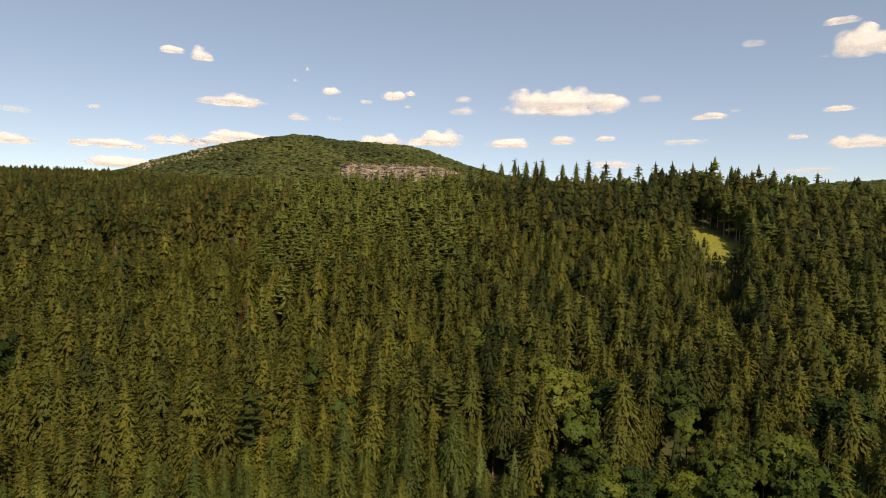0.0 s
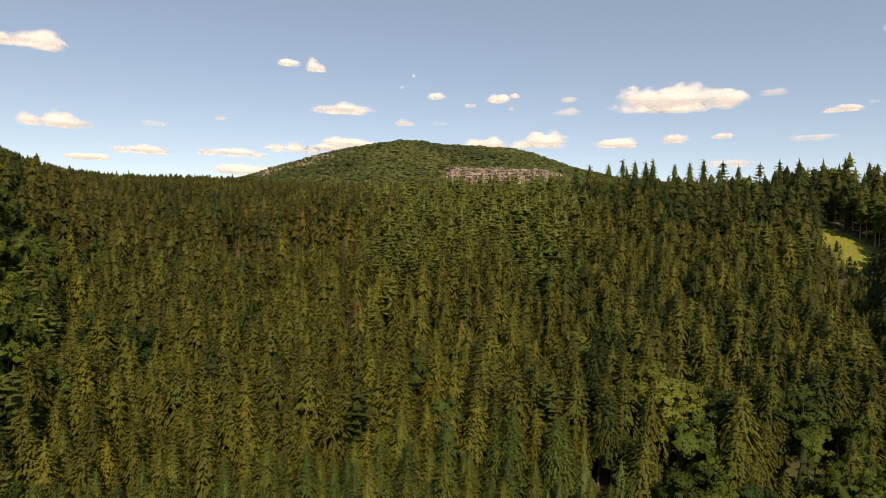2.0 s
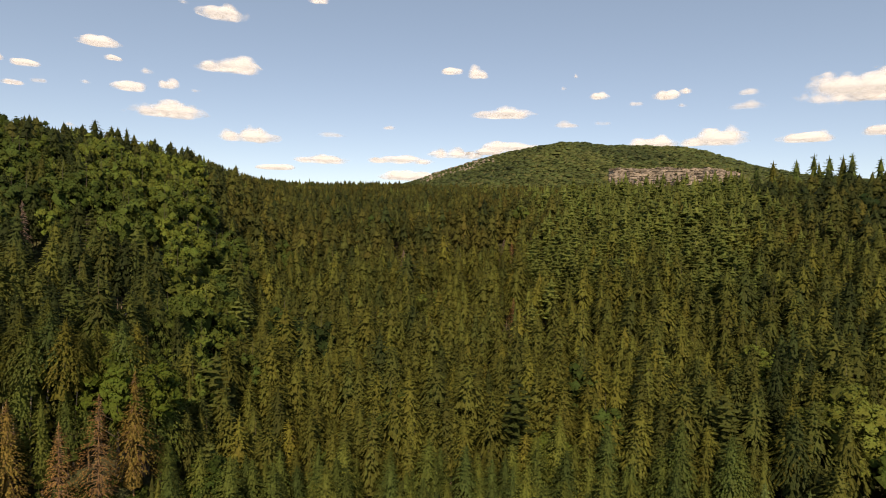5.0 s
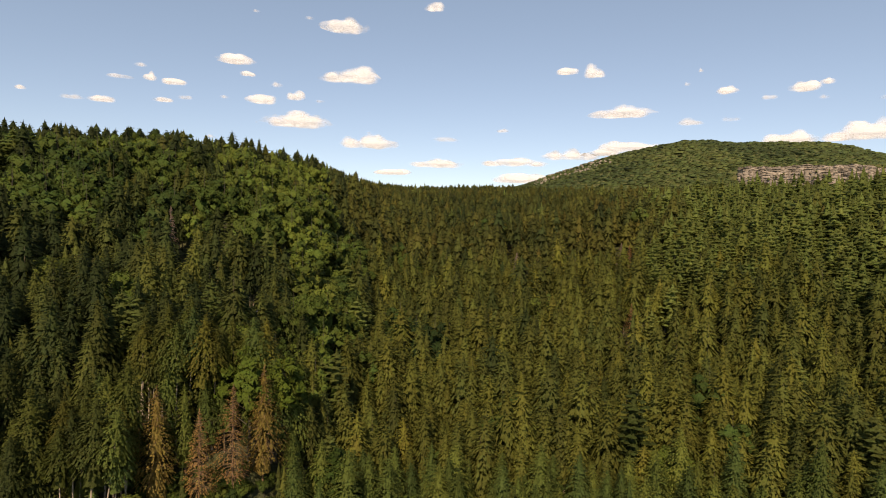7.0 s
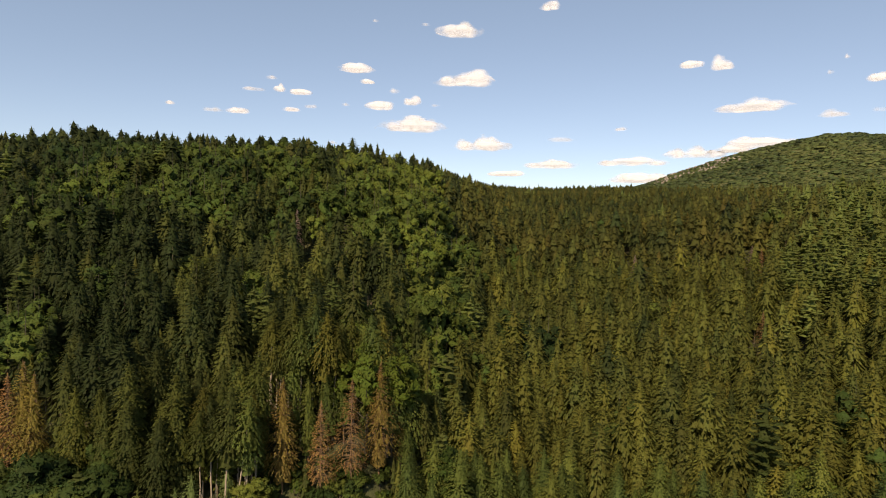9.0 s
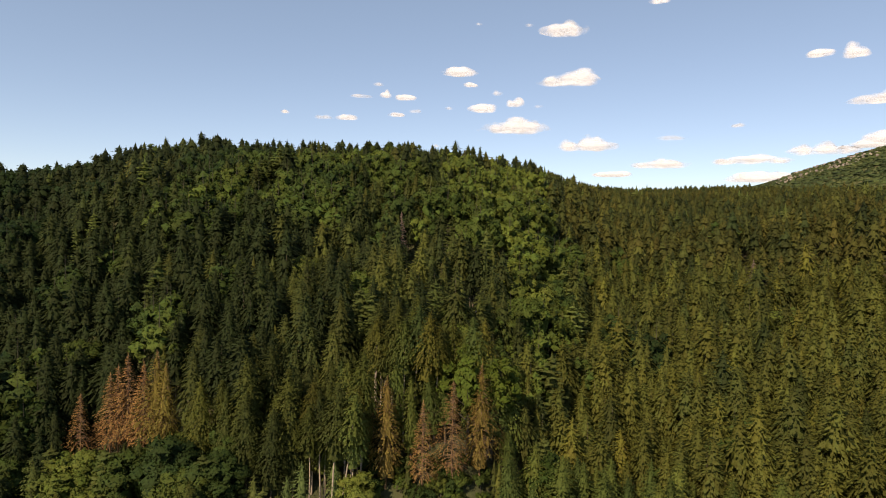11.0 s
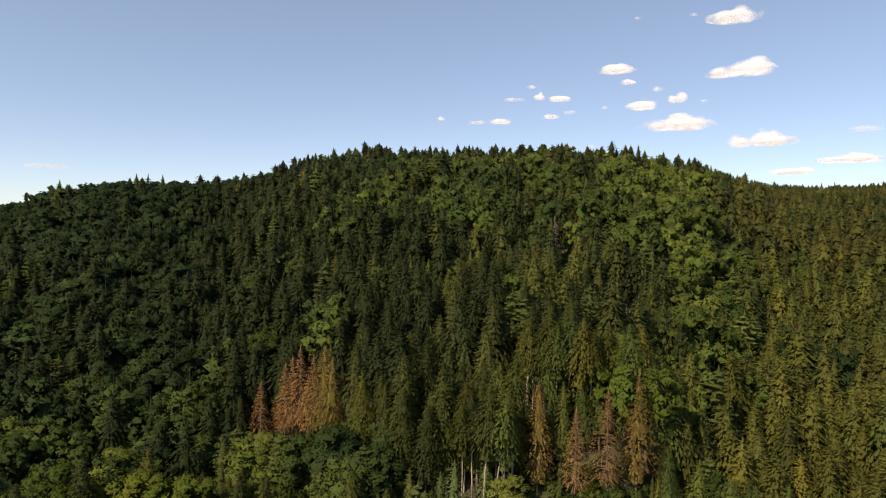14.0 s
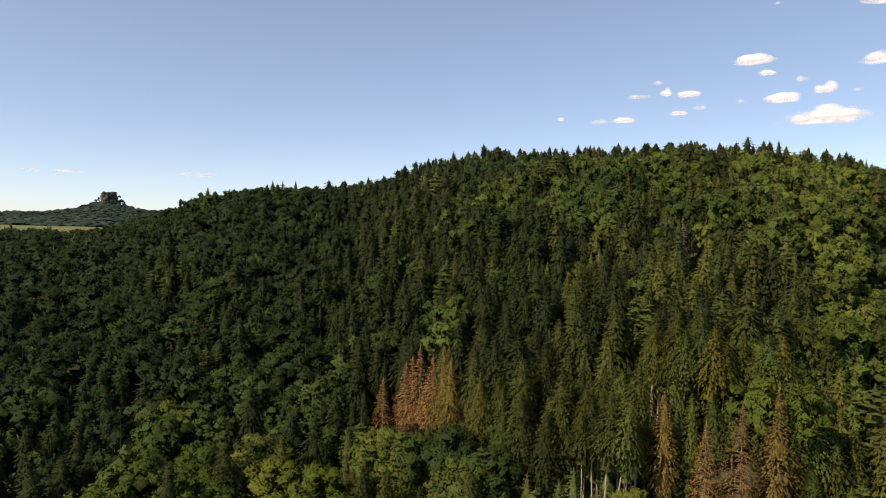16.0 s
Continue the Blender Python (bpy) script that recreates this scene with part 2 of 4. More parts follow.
def smooth(a, b, x):
    t = np.clip((x - a) / (b - a), 0, 1)
    return t * t * (3 - 2 * t)


def table(az, tab, col, blur):
    return sum(np.interp(az + d, tab[:, 0], tab[:, col], period=360) for d in (-blur, -blur / 2, 0, blur / 2, blur)) / 5


def crest_r(az):
    return table(az, CREST, 2, 1.6)


def ripple(x, y, size, seed=0.0):
    """Smooth pseudo-noise, about -1 to 1."""
    a, b = x / size + seed, y / size - 1.7 * seed
    return (np.sin(a * 1.3 + 1.1 * np.sin(b * 0.9)) + np.sin(b * 1.7 + 1.3 * np.sin(a * 0.7 + 2)) + np.sin((a + b) * 0.8 + seed)) / 3


def land(az, r):
    """Height of the ground above the eye, by heading (degrees to the left of +y) and distance."""
    az, r = np.asarray(az, float), np.asarray(r, float)
    rc = crest_r(az)
    zc = rc * np.tan(np.radians(table(az, CREST, 1, 1.0))) - TREE
    s = np.clip((r - 105) / (rc - 105), 0, 1)
    z = -79 + (zc + 79) * (1 - (1 - s) ** 1.6)
    z = z - 8 * (1 - smooth(0, 105, r))
    z = z + 11 * smooth(44, 52, az) * (1 - smooth(74, 82, az)) * smooth(96, 112, r) * (1 - smooth(120, 200, r))
    # beyond the crest
    left = smooth(99, 106, az) * (1 - smooth(135, 160, az))
    zm = (zc - 8) * (1 - left) - 9 * left
    zb = (zc - 8) * (1 - left) - 4.5 * left
    r2 = 1500 - 350 * left
    z2 = r2 * np.tan(np.radians(table(az, FAR, 1, 0.3))) - 5
    z = np.where(r > rc, zc + (zm - zc) * smooth(rc, 720, r), z)
    z = np.where(r > 720, zm + (zb - zm) * smooth(720, 870, r), z)
    z = np.where(r > 870, zb + (z2 - zb) * smooth(870, r2, r), z)
    z = np.where(r > r2, z2 + (-25 - z2) * smooth(r2, 3600, r), z)
    ledge = smooth(-1.6, -1.0, az) * (1 - smooth(9.0, 9.5, az))
    step = np.where(r < CLIFF_R, np.minimum(z, CLIFF_FOOT - 0.10 * (CLIFF_R - r)), np.maximum(z, CLIFF_TOP - 1.0))
    z = np.where((r > 900) & (r < 1500), z + (step - z) * ledge, z)
    x, y = -r * np.sin(np.radians(az)), r * np.cos(np.radians(az))
    z = z + 4.5 * np.exp(-(((az + 24.3) / 4.0) ** 2 + ((r - 335) / 42) ** 2))
    return z + (1.6 * ripple(x, y, 17) + 2.5 * ripple(x, y, 46, 3.0)) * smooth(60, 140, r) * (1 - 0.6 * smooth(250, 380, r))


def clearing(az, r):
    """1 on the sunlit meadow knoll high on the slope: a wedge under a slanting upper edge."""
    az, r = np.asarray(az, float), np.asarray(r, float)
    upper, lower = meadow_edge(az), np.maximum(284 - 9.0 * (-22.0 - az), 262 + 11.0 * (-24.5 - az))
    return ((r < upper) & (r > lower) & (az < -21.9) & (az > -26.3)).astype(float)


def meadow_edge(az):
    return 309 + 7.2 * (az + 22.2)


def xyz(az, r, lift=0.0):
    a = np.radians(az)
    return np.stack([EYE[0] - r * np.sin(a), EYE[1] + r * np.cos(a), EYE[2] + land(az, r) + lift], -1)


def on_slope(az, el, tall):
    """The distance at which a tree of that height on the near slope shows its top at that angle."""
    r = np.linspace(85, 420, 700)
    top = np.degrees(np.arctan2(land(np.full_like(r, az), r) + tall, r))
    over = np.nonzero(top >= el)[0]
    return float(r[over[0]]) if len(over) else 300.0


def mesh(name, v, f, mats, mat_index=None, tint=None, layer=None, normals=None):
    me = bpy.data.meshes.new(name)
    v, f = np.asarray(v, np.float32), np.asarray(f, np.int32)
    n = f.shape[1]
    me.vertices.add(len(v))
    me.vertices.foreach_set("co", v.ravel())
    me.loops.add(f.size)
    me.loops.foreach_set("vertex_index", f.ravel())
    me.polygons.add(len(f))
    me.polygons.foreach_set("loop_start", np.arange(0, f.size, n, dtype=np.int32))
    for m in mats:
        me.materials.append(m)
    if mat_index is not None:
        me.polygons.foreach_set("material_index", np.asarray(mat_index, np.int32))
    if tint is not None:
        me.attributes.new("tint", "FLOAT", "POINT").data.foreach_set("value", np.asarray(tint, np.float32))
    if layer is not None:
        me.attributes.new("meadow", "FLOAT", "POINT").data.foreach_set("value", np.asarray(layer, np.float32))
    if mats[0] in SOFT:
        me.polygons.foreach_set("use_smooth", np.ones(len(f), bool))
    if normals is not None:
        me.attributes.new("custom_normal", "FLOAT_VECTOR", "POINT").data.foreach_set("vector", np.asarray(normals, np.float32).ravel())
    me.update(calc_edges=True)
    return me


def build_ground():
    rings = np.concatenate([np.linspace(0.0, 100, 12), np.linspace(106, 440, 60), np.linspace(450, 860, 34), np.linspace(880, 1170, 14),
                            [CLIFF_R - 2, CLIFF_R + 2], np.linspace(1195, 1560, 20), np.geomspace(1620, 4900, 12)])
    azs = np.concatenate([np.arange(-62, 128, 0.8), np.arange(128, 298, 2.5)])
    A, R = np.meshgrid(azs, rings)
    v = xyz(A.ravel(), R.ravel())
    n, k = len(azs), len(rings)
    i, j = np.meshgrid(np.arange(n), np.arange(k - 1))
    i, j = i.ravel(), j.ravel()
    i2 = (i + 1) % n
    f = np.stack([j * n + i, j * n + i2, (j + 1) * n + i2, (j + 1) * n + i], -1)[:, ::-1]
    a, r = A.ravel(), R.ravel()
    grass = np.maximum.reduce([clearing(a, r), ((a > 100) & (a < 130) & (r > 560) & (r < 868)).astype(float) * 0.6, ((r > 1000) & (r < 1700) & (a < 60)).astype(float) * 0.25, (r < 82).astype(float) * 0.7])
    ob = new("ground", mesh("ground", v, f, [floor_mat], layer=grass))
    ob.data.polygons.foreach_set("use_smooth", np.ones(len(f), bool))
    tagged(ob, "forested valley floor and slopes of needle litter, moss and grass", "ground", kind="structure")


build_ground()


# ---- trees: prototypes in metres, foot at the origin ----
class Shape:
    """Triangles gathered for one prototype: foliage and wood apart."""

    def __init__(self):
        self.v, self.f = [], []

    def tri(self, a, b, c):
        n = len(self.v)
        self.v += [a, b, c]
        self.f.append((n, n + 1, n + 2))

    def fan(self, pts, faces):
        n = len(self.v)
        self.v += pts
        self.f += [tuple(n + i for i in t) for t in faces]

    def arrays(self):
        return np.array([tuple(p) for p in self.v], np.float32).reshape(-1, 3), np.array(self.f, np.int32).reshape(-1, 3)

    def crown(self, round_=0.55, middle=None, flat=0.35):
        """The arrays, with normals that lean from each facet towards the swell of the whole crown, as a mass of needles or leaves catches light.
        middle: the height of a dome's centre; without it the crown is a cone."""
        v, f = self.arrays()
        face = np.cross(v[f[:, 1]] - v[f[:, 0]], v[f[:, 2]] - v[f[:, 0]])
        n = np.zeros_like(v)
        for k in range(3):
            np.add.at(n, f[:, k], face)
        n /= np.linalg.norm(n, axis=1, keepdims=True) + 1e-9
        out = v.copy()
        rad = np.hypot(v[:, 0], v[:, 1])
        out[:, 2] = flat * rad + 0.05 if middle is None else (v[:, 2] - middle) * 0.8 + 0.25 * rad.max()
        out /= np.linalg.norm(out, axis=1, keepdims=True) + 1e-9
        n *= np.where((n * out).sum(1) < 0, -1.0, 1.0)[:, None]
        n = n * (1 - round_) + out * round_
        return v, f, n / (np.linalg.norm(n, axis=1, keepdims=True) + 1e-9)


def tube(sh, path, radii, sides):
    """A tapered stem along a path."""
    pts, faces = [], []
    for k, (p, r) in enumerate(zip(path, radii)):
        for i in range(sides):
            a = 2 * math.pi * i / sides
            pts.append(Vector(p) + Vector((r * math.cos(a), r * math.sin(a), 0)))
    for k in range(len(path) - 1):
        for i in range(sides):
            a, b = k * sides + i, k * sides + (i + 1) % sides
            faces += [(a, b, b + sides), (a, b + sides, a + sides)]
    sh.fan(pts, faces)


def tuft(sh, rng, base, turn, length, dip, half, twigs):
    """The needled end of a bough: a drooping ridge with a torn hem of twigs hanging to either hand."""
    out = Vector((math.cos(turn), math.sin(turn), 0))
    side = Vector((-out.y, out.x, 0))
    tip = base + out * length + Vector((0, 0, -dip * length)) + side * rng.uniform(-0.2, 0.2) * length
    if twigs < 2:
        w = half * rng.uniform(0.8, 1.25)
        mid = base.lerp(tip, 0.62) - Vector((0, 0, w * rng.uniform(0.3, 0.7)))
        sh.fan([base + Vector((0, 0, 0.12 * length)), mid - side * w, tip, mid + side * w], [(0, 1, 2), (0, 2, 3)])
        return
    pts, faces = [base, base.lerp(tip, 0.5) + Vector((0, 0, 0.14 * length)), tip], []
    for k in range(2):
        for sgn in (-1, 1):
            w = half * (1.0 if k == 0 else 0.7) * rng.uniform(0.75, 1.25)
            pts.append(pts[k].lerp(pts[k + 1], 0.7) + side * (sgn * w) + out * (0.3 * w) - Vector((0, 0, w * rng.uniform(0.3, 0.9))))
            faces.append((k, k + 1, len(pts) - 1) if sgn > 0 else (k + 1, k, len(pts) - 1))
    sh.fan(pts, faces)


def skirt(sh, rng, z, reach, drop, rise, points, notch=0.74):
    """One tier of a conifer: a pleated cone whose rim hangs in points."""
    pts = [Vector((0, 0, z + rise))]
    off = rng.uniform(0, 6.28)
    for i in range(points):
        a = off + 2 * math.pi * (i + rng.uniform(-0.2, 0.2)) / points
        q = reach * rng.uniform(0.66, 1.28)
        pts.append(Vector((q * math.cos(a), q * math.sin(a), z - drop * rng.uniform(0.6, 1.35))))
        a += math.pi / points
        q = reach * notch * rng.uniform(0.8, 1.15)
        pts.append(Vector((q * math.cos(a), q * math.sin(a), z - drop * rng.uniform(0.0, 0.35))))
    n = 2 * points
    sh.fan(pts, [(0, 1 + i, 1 + (i + 1) % n) for i in range(n)])


def spruce_shape(seed, tall, wide, bare, whorls, arms, size, twigs=1, skip=0.0, core=0.52, power=0.66, dip=0.95, round_=0.62, slim=0.3):
    """Crown of a spruce: uneven whorls of drooping tufts over a closed inner cone of needles, narrowing to a spire; one side is fuller."""
    rng = random.Random(seed)
    sh = Shape()
    full, lean = rng.uniform(0, 6.28), rng.uniform(0.08, 0.24)

    def reach(t):
        return wide * (1 - t) ** power * (0.66 + 0.34 * min(1, 4 * t + 0.2)) + 0.28

    for k in range(3 if core else 0):
        t0, t1 = (0.0, 0.3, 0.62)[k], (0.52, 0.84, 1.0)[k]
        z0, z1 = tall * (bare + (1 - bare) * t0), tall * (bare + (0.99 - bare) * t1)
        skirt(sh, rng, z0 - (0.12 * tall if k == 0 else 0), reach(t0) * (1.35 * core if k == 0 else core), 0.3, z1 - z0, 5 if k == 0 else 4, 0.85)
    for k in range(whorls):
        t = min(0.985, max(0.0, (k + rng.uniform(-0.3, 0.3)) / whorls))
        z = tall * (bare + (0.985 - bare) * t)
        ring = rng.uniform(0.74, 1.16)
        count = max(3, round(arms * (reach(t) / wide) ** 0.8))
        for i in range(count):
            if rng.random() < skip:
                continue
            a = 2 * math.pi * (i + rng.uniform(-0.42, 0.42)) / count + k * 2.1
            rim = reach(t) * ring * rng.uniform(0.74, 1.18) * (1 + lean * math.cos(a - full))
            ln = min(rim * 0.85, size * rng.uniform(1.0, 1.9))
            base = Vector(((rim - ln) * math.cos(a), (rim - ln) * math.sin(a), z + rng.uniform(-0.4, 0.4)))
            tuft(sh, rng, base, a + rng.uniform(-0.35, 0.35), ln, dip * (1.1 - 1.3 * smooth_step(t)) + rng.uniform(-0.15, 0.15), size * slim, twigs)
    top = Vector((rng.uniform(-0.1, 0.1), rng.uniform(-0.1, 0.1), tall * 1.01))
    for i in range(3):
        a, b = i * 2.1, i * 2.1 + 2.1
        sh.tri(top, Vector((0.2 * math.cos(a), 0.2 * math.sin(a), tall - 1.5)), Vector((0.2 * math.cos(b), 0.2 * math.sin(b), tall - 1.5)))
    return sh.crown(round_)


def smooth_step(t):
    return t * t * (3 - 2 * t)


def stem_shape(seed, tall, thick, sides=6, bend=0.2):
    rng = random.Random(seed)
    sh = Shape()
    path, radii = [], []
    for k in range(6):
        t = k / 5
        path.append((rng.uniform(-bend, bend) * t * (1 - t) * 3, rng.uniform(-bend, bend) * t * (1 - t) * 3, tall * t - (0.8 if k == 0 else 0)))
        radii.append(thick * (1.25 if k == 0 else (1 - t) ** 0.8 + 0.04))
    tube(sh, path, radii, sides)
    return sh.arrays()


def limbed_stem(seed, tall, thick):
    """Trunk of a broadleaf tree with limbs that fork up into the crown."""
    rng = random.Random(seed)
    sh = Shape()
    tube(sh, [(0, 0, -0.8), (0.1, 0, tall * 0.3), (0, 0.15, tall * 0.6), (0.1, 0, tall * 0.86)], [thick * 1.3, thick, thick * 0.6, thick * 0.15], 7)
    for k in range(8):
        a, z, ln = k * 2.4, tall * rng.uniform(0.28, 0.62), tall * rng.uniform(0.16, 0.26)
        o = Vector((math.cos(a), math.sin(a), 0))
        p = Vector((0, 0, z))
        tube(sh, [p, p + o * ln * 0.5 + Vector((0, 0, ln * 0.35)), p + o * ln * 0.85 + Vector((0, 0, ln * 0.95))], [thick * 0.45, thick * 0.28, thick * 0.08], 4)
    return sh.arrays()


def leaf_clump(sh, rng, c, rx, rz, count, size):
    """Sprays of leaves over a clump, lying much as its surface does."""
    for _ in range(count):
        u = Vector((rng.gauss(0, 1), rng.gauss(0, 1), rng.gauss(0.3, 0.9))).normalized()
        d = rng.uniform(0.8, 1.12)
        p = c + Vector((u.x * rx * d, u.y * rx * d, u.z * rz * d))
        nrm = (u + Vector((rng.uniform(-0.5, 0.5), rng.uniform(-0.5, 0.5), rng.uniform(-0.4, 0.5)))).normalized()
        s = nrm.orthogonal().normalized()
        s.rotate(Matrix.Rotation(rng.uniform(0, 6.28), 3, nrm))
        q = nrm.cross(s)
        w = size * rng.uniform(0.6, 1.35)
        sh.tri(p - s * w, p + s * w * 0.8 + q * w * 0.3, p + q * w * 1.3)


def lump(sh, rng, c, rx, rz, rough=0.3):
    """The dense inside of a clump: an uneven eight-sided body."""
    turn = rng.uniform(0, 6.28)
    pts = [c + Vector((0, 0, rz * rng.uniform(1 - rough, 1 + rough))), c - Vector((0, 0, rz * rng.uniform(1 - rough, 1 + rough)))]
    for i in range(4):
        a, q = turn + i * math.pi / 2 + rng.uniform(-0.3, 0.3), rx * rng.uniform(1 - rough, 1 + rough)
        pts.append(c + Vector((q * math.cos(a), q * math.sin(a), rz * rng.uniform(-0.35, 0.35))))
    sh.fan(pts, [(0, 2 + i, 2 + (i + 1) % 4) for i in range(4)] + [(1, 2 + (i + 1) % 4, 2 + i) for i in range(4)])


def broad_shape(seed, tall, wide, bare, clumps, count, size, body=1.0):
    """Crown of a broadleaf tree: boughs of uneven reach, each bearing several clumps of leaves, heaped about a dome with dark gaps."""
    rng = random.Random(seed)
    sh = Shape()
    zc, hz = tall * (bare + 1) / 2, tall * (1 - bare) / 2
    boughs = max(5, clumps // 4)
    arms = []
    for k in range(boughs):
        el = math.asin(min(1, -0.30 + 1.25 * (k + 0.5) / boughs))
        a = k * 2.4 + rng.uniform(-0.4, 0.4)
        d = rng.uniform(0.50, 0.74)
        arms.append((Vector((wide * d * math.cos(el) * math.cos(a), wide * d * math.cos(el) * math.sin(a), zc + hz * d * math.sin(el))),
                     wide * rng.uniform(0.32, 0.46)))
    lump(sh, rng, Vector((0, 0, zc)), wide * 0.45, hz * 0.5, 0.2)
    for k in range(clumps):
        c, r = arms[k % boughs]
        u = Vector((rng.gauss(0, 1), rng.gauss(0, 1), rng.gauss(0.25, 0.8))).normalized()
        p = c + Vector((u.x * r, u.y * r, u.z * r * 0.95))
        q = r * rng.uniform(0.52, 0.86)
        lump(sh, rng, p, q * body, q * body * 0.92)
        leaf_clump(sh, rng, p, q, q * 0.95, count, size)
    return sh.crown(0.8, zc - 0.2 * hz)


def pine_shape(seed, tall, wide, bare, tiers, arms, plates, size):
    """Crown of a pine: level sprays of needles borne in uneven storeys on spreading arms, with gaps between the storeys."""
    rng = random.Random(seed)
    sh = Shape()
    for k in range(tiers):
        t = k / (tiers - 1)
        z = tall * (bare + (0.98 - bare) * t)
        reach = wide * (0.8 + 0.5 * t) * (1 - t) ** 0.6 * 1.1 + 0.5
        n_arm = max(3, round(arms * (1 - 0.4 * t)))
        for i in range(n_arm):
            a = 2 * math.pi * i / n_arm + k * 1.1 + rng.uniform(-0.35, 0.35)
            ln = reach * rng.uniform(0.7, 1.18)
            out = Vector((math.cos(a), math.sin(a), 0))
            side = Vector((-out.y, out.x, 0))
            base = Vector((0, 0, z + rng.uniform(-0.45, 0.45)))
            for c in range(plates):
                u = 0.45 + 0.55 * (c + rng.random()) / plates
                mid = base + out * ln * u + side * rng.uniform(-0.3, 0.3) * ln + Vector((0, 0, 0.12 * ln * u + rng.uniform(-0.12, 0.12)))
                w = size * rng.uniform(0.75, 1.3)
                tw = rng.uniform(0, 6.28)
                pts = [mid + Vector((0, 0, 0.22 * w))]
                for j in range(4):
                    b = tw + j * math.pi / 2 + rng.uniform(-0.4, 0.4)
                    q = w * rng.uniform(0.7, 1.25)
                    pts.append(mid + Vector((q * math.cos(b), q * math.sin(b), -0.25 * w + rng.uniform(-0.15, 0.15) * w)))
                sh.fan(pts, [(0, 1 + j, 1 + (j + 1) % 4) for j in range(4)])
    for k in range(2):
        skirt(sh, rng, tall * (bare + 0.03 + 0.3 * k), wide * (0.5 - 0.12 * k), 0.4, tall * (1 - bare) * 0.55, 4, 0.8)
    return sh.crown(0.35, None, 1.2)


def blob_shape(seed, wide, tall):
    """A far crown: a lumpy tuft of a few facets."""
    rng = random.Random(seed)
    sh = Shape()
    pts, faces = [], []
    for k, (zr, rr) in enumerate(((0.25, 1.0), (0.75, 0.66))):
        for i in range(5):
            a = 2 * math.pi * (i + 0.5 * k) / 5 + rng.uniform(-0.3, 0.3)
            q = wide * rr * rng.uniform(0.7, 1.25)
            pts.append(Vector((q * math.cos(a), q * math.sin(a), tall * (zr + rng.uniform(-0.12, 0.12)))))
    pts.append(Vector((rng.uniform(-0.8, 0.8), rng.uniform(-0.8, 0.8), tall)))
    for i in range(5):
        a, b = i, (i + 1) % 5
        faces += [(a, b, b + 5), (a, b + 5, a + 5)]
    faces += [(5 + i, 5 + (i + 1) % 5, 10) for i in range(5)]
    sh.fan(pts, faces)
    return sh.crown(0.6, -0.5 * tall)


def join_forest(name, shapes, kinds, pos, size, tints, mats, label, category, trunk=None):
    """Many trees in one mesh: each place gets a prototype, turned and scaled."""
    rng = np.random.default_rng(len(pos) + 7)
    V, F, T, M, N, base = [], [], [], [], [], 0
    for k, (v, f, *lit) in enumerate(shapes):
        pick = np.nonzero(kinds == k)[0]
        if not len(pick):
            continue
        a = rng.uniform(0, 2 * np.pi, len(pick))
        c, s = np.cos(a)[:, None], np.sin(a)[:, None]
        sz = size[pick][:, None]
        fat = sz * rng.uniform(0.85, 1.18, (len(pick), 1))
        lean = rng.normal(0, 0.03, (len(pick), 2))
        z = v[None, :, 2] * sz
        x = (v[None, :, 0] * c - v[None, :, 1] * s) * fat + z * lean[:, :1]
        y = (v[None, :, 0] * s + v[None, :, 1] * c) * fat + z * lean[:, 1:]
        V.append((np.stack([x, y, z], -1) + pos[pick][:, None, :]).reshape(-1, 3))
        F.append((f[None] + (np.arange(len(pick)) * len(v))[:, None, None]).reshape(-1, 3) + base)
        T.append(np.repeat(tints[pick], len(v)))
        if lit:
            n = lit[0]
            N.append(np.stack([n[None, :, 0] * c - n[None, :, 1] * s, n[None, :, 0] * s + n[None, :, 1] * c, np.broadcast_to(n[:, 2], x.shape)], -1).reshape(-1, 3))
        M.append(np.zeros(len(f) * len(pick), np.int32))
        base += len(v) * len(pick)
    if trunk is not None:
        tv, tf = trunk
        v = tv[None] * size[:, None, None] + pos[:, None, :]
        V.append(v.reshape(-1, 3))
        N.append(np.tile(tv * (1, 1, 0) / (np.hypot(tv[:, 0], tv[:, 1])[:, None] + 1e-6), (len(pos), 1)))
        F.append((tf[None] + (np.arange(len(pos)) * len(tv))[:, None, None]).reshape(-1, 3) + base)
        T.append(np.repeat(tints, len(tv)))
        M.append(np.ones(len(tf) * len(pos), np.int32))
    ob = new(name, mesh(name, np.concatenate(V), np.concatenate(F), mats, np.concatenate(M), np.concatenate(T),
                        normals=np.concatenate(N) if N else None))
    return tagged(ob, label, category, kind="stuff")


def tree_thing(name, crown, trunk, leaf, wood, label, category, group, m):
    """A single tree: an Empty at its foot with trunk and crown."""
    root = new(name)
    root.empty_display_size = 1.0
    for part_name, (v, f, *lit), mat in (("trunk", trunk, wood), ("crown", crown, leaf)):
        ob = new(part_name, mesh(part_name, v, f, [mat], normals=lit[0] if lit else None))
        ob.parent = root
    root.matrix_basis = m
    return tagged(root, label, category, group)


# ---- where trees stand ----
def scatter(r_in, r_out, gap, az0=-46.0, az1=124.0, seed=1):
    """Places on a jittered triangular grid within a sector round the valley head."""
    rng = np.random.default_rng(seed)
    n = int(r_out / gap) + 2
    i, j = np.meshgrid(np.arange(-n, n + 1), np.arange(-n, int(n * 1.2)))
    x = (i + 0.5 * (j % 2)) * gap + rng.uniform(-0.5, 0.5, i.shape) * gap
    y = j * gap * 0.87 + rng.uniform(-0.5, 0.5, i.shape) * gap
    x, y = x.ravel(), y.ravel()
    r, az = np.hypot(x, y), np.degrees(np.arctan2(-x, y))
    keep = (r >= r_in) & (r < r_out) & (az > az0) & (az < az1)
    return az[keep], r[keep], rng


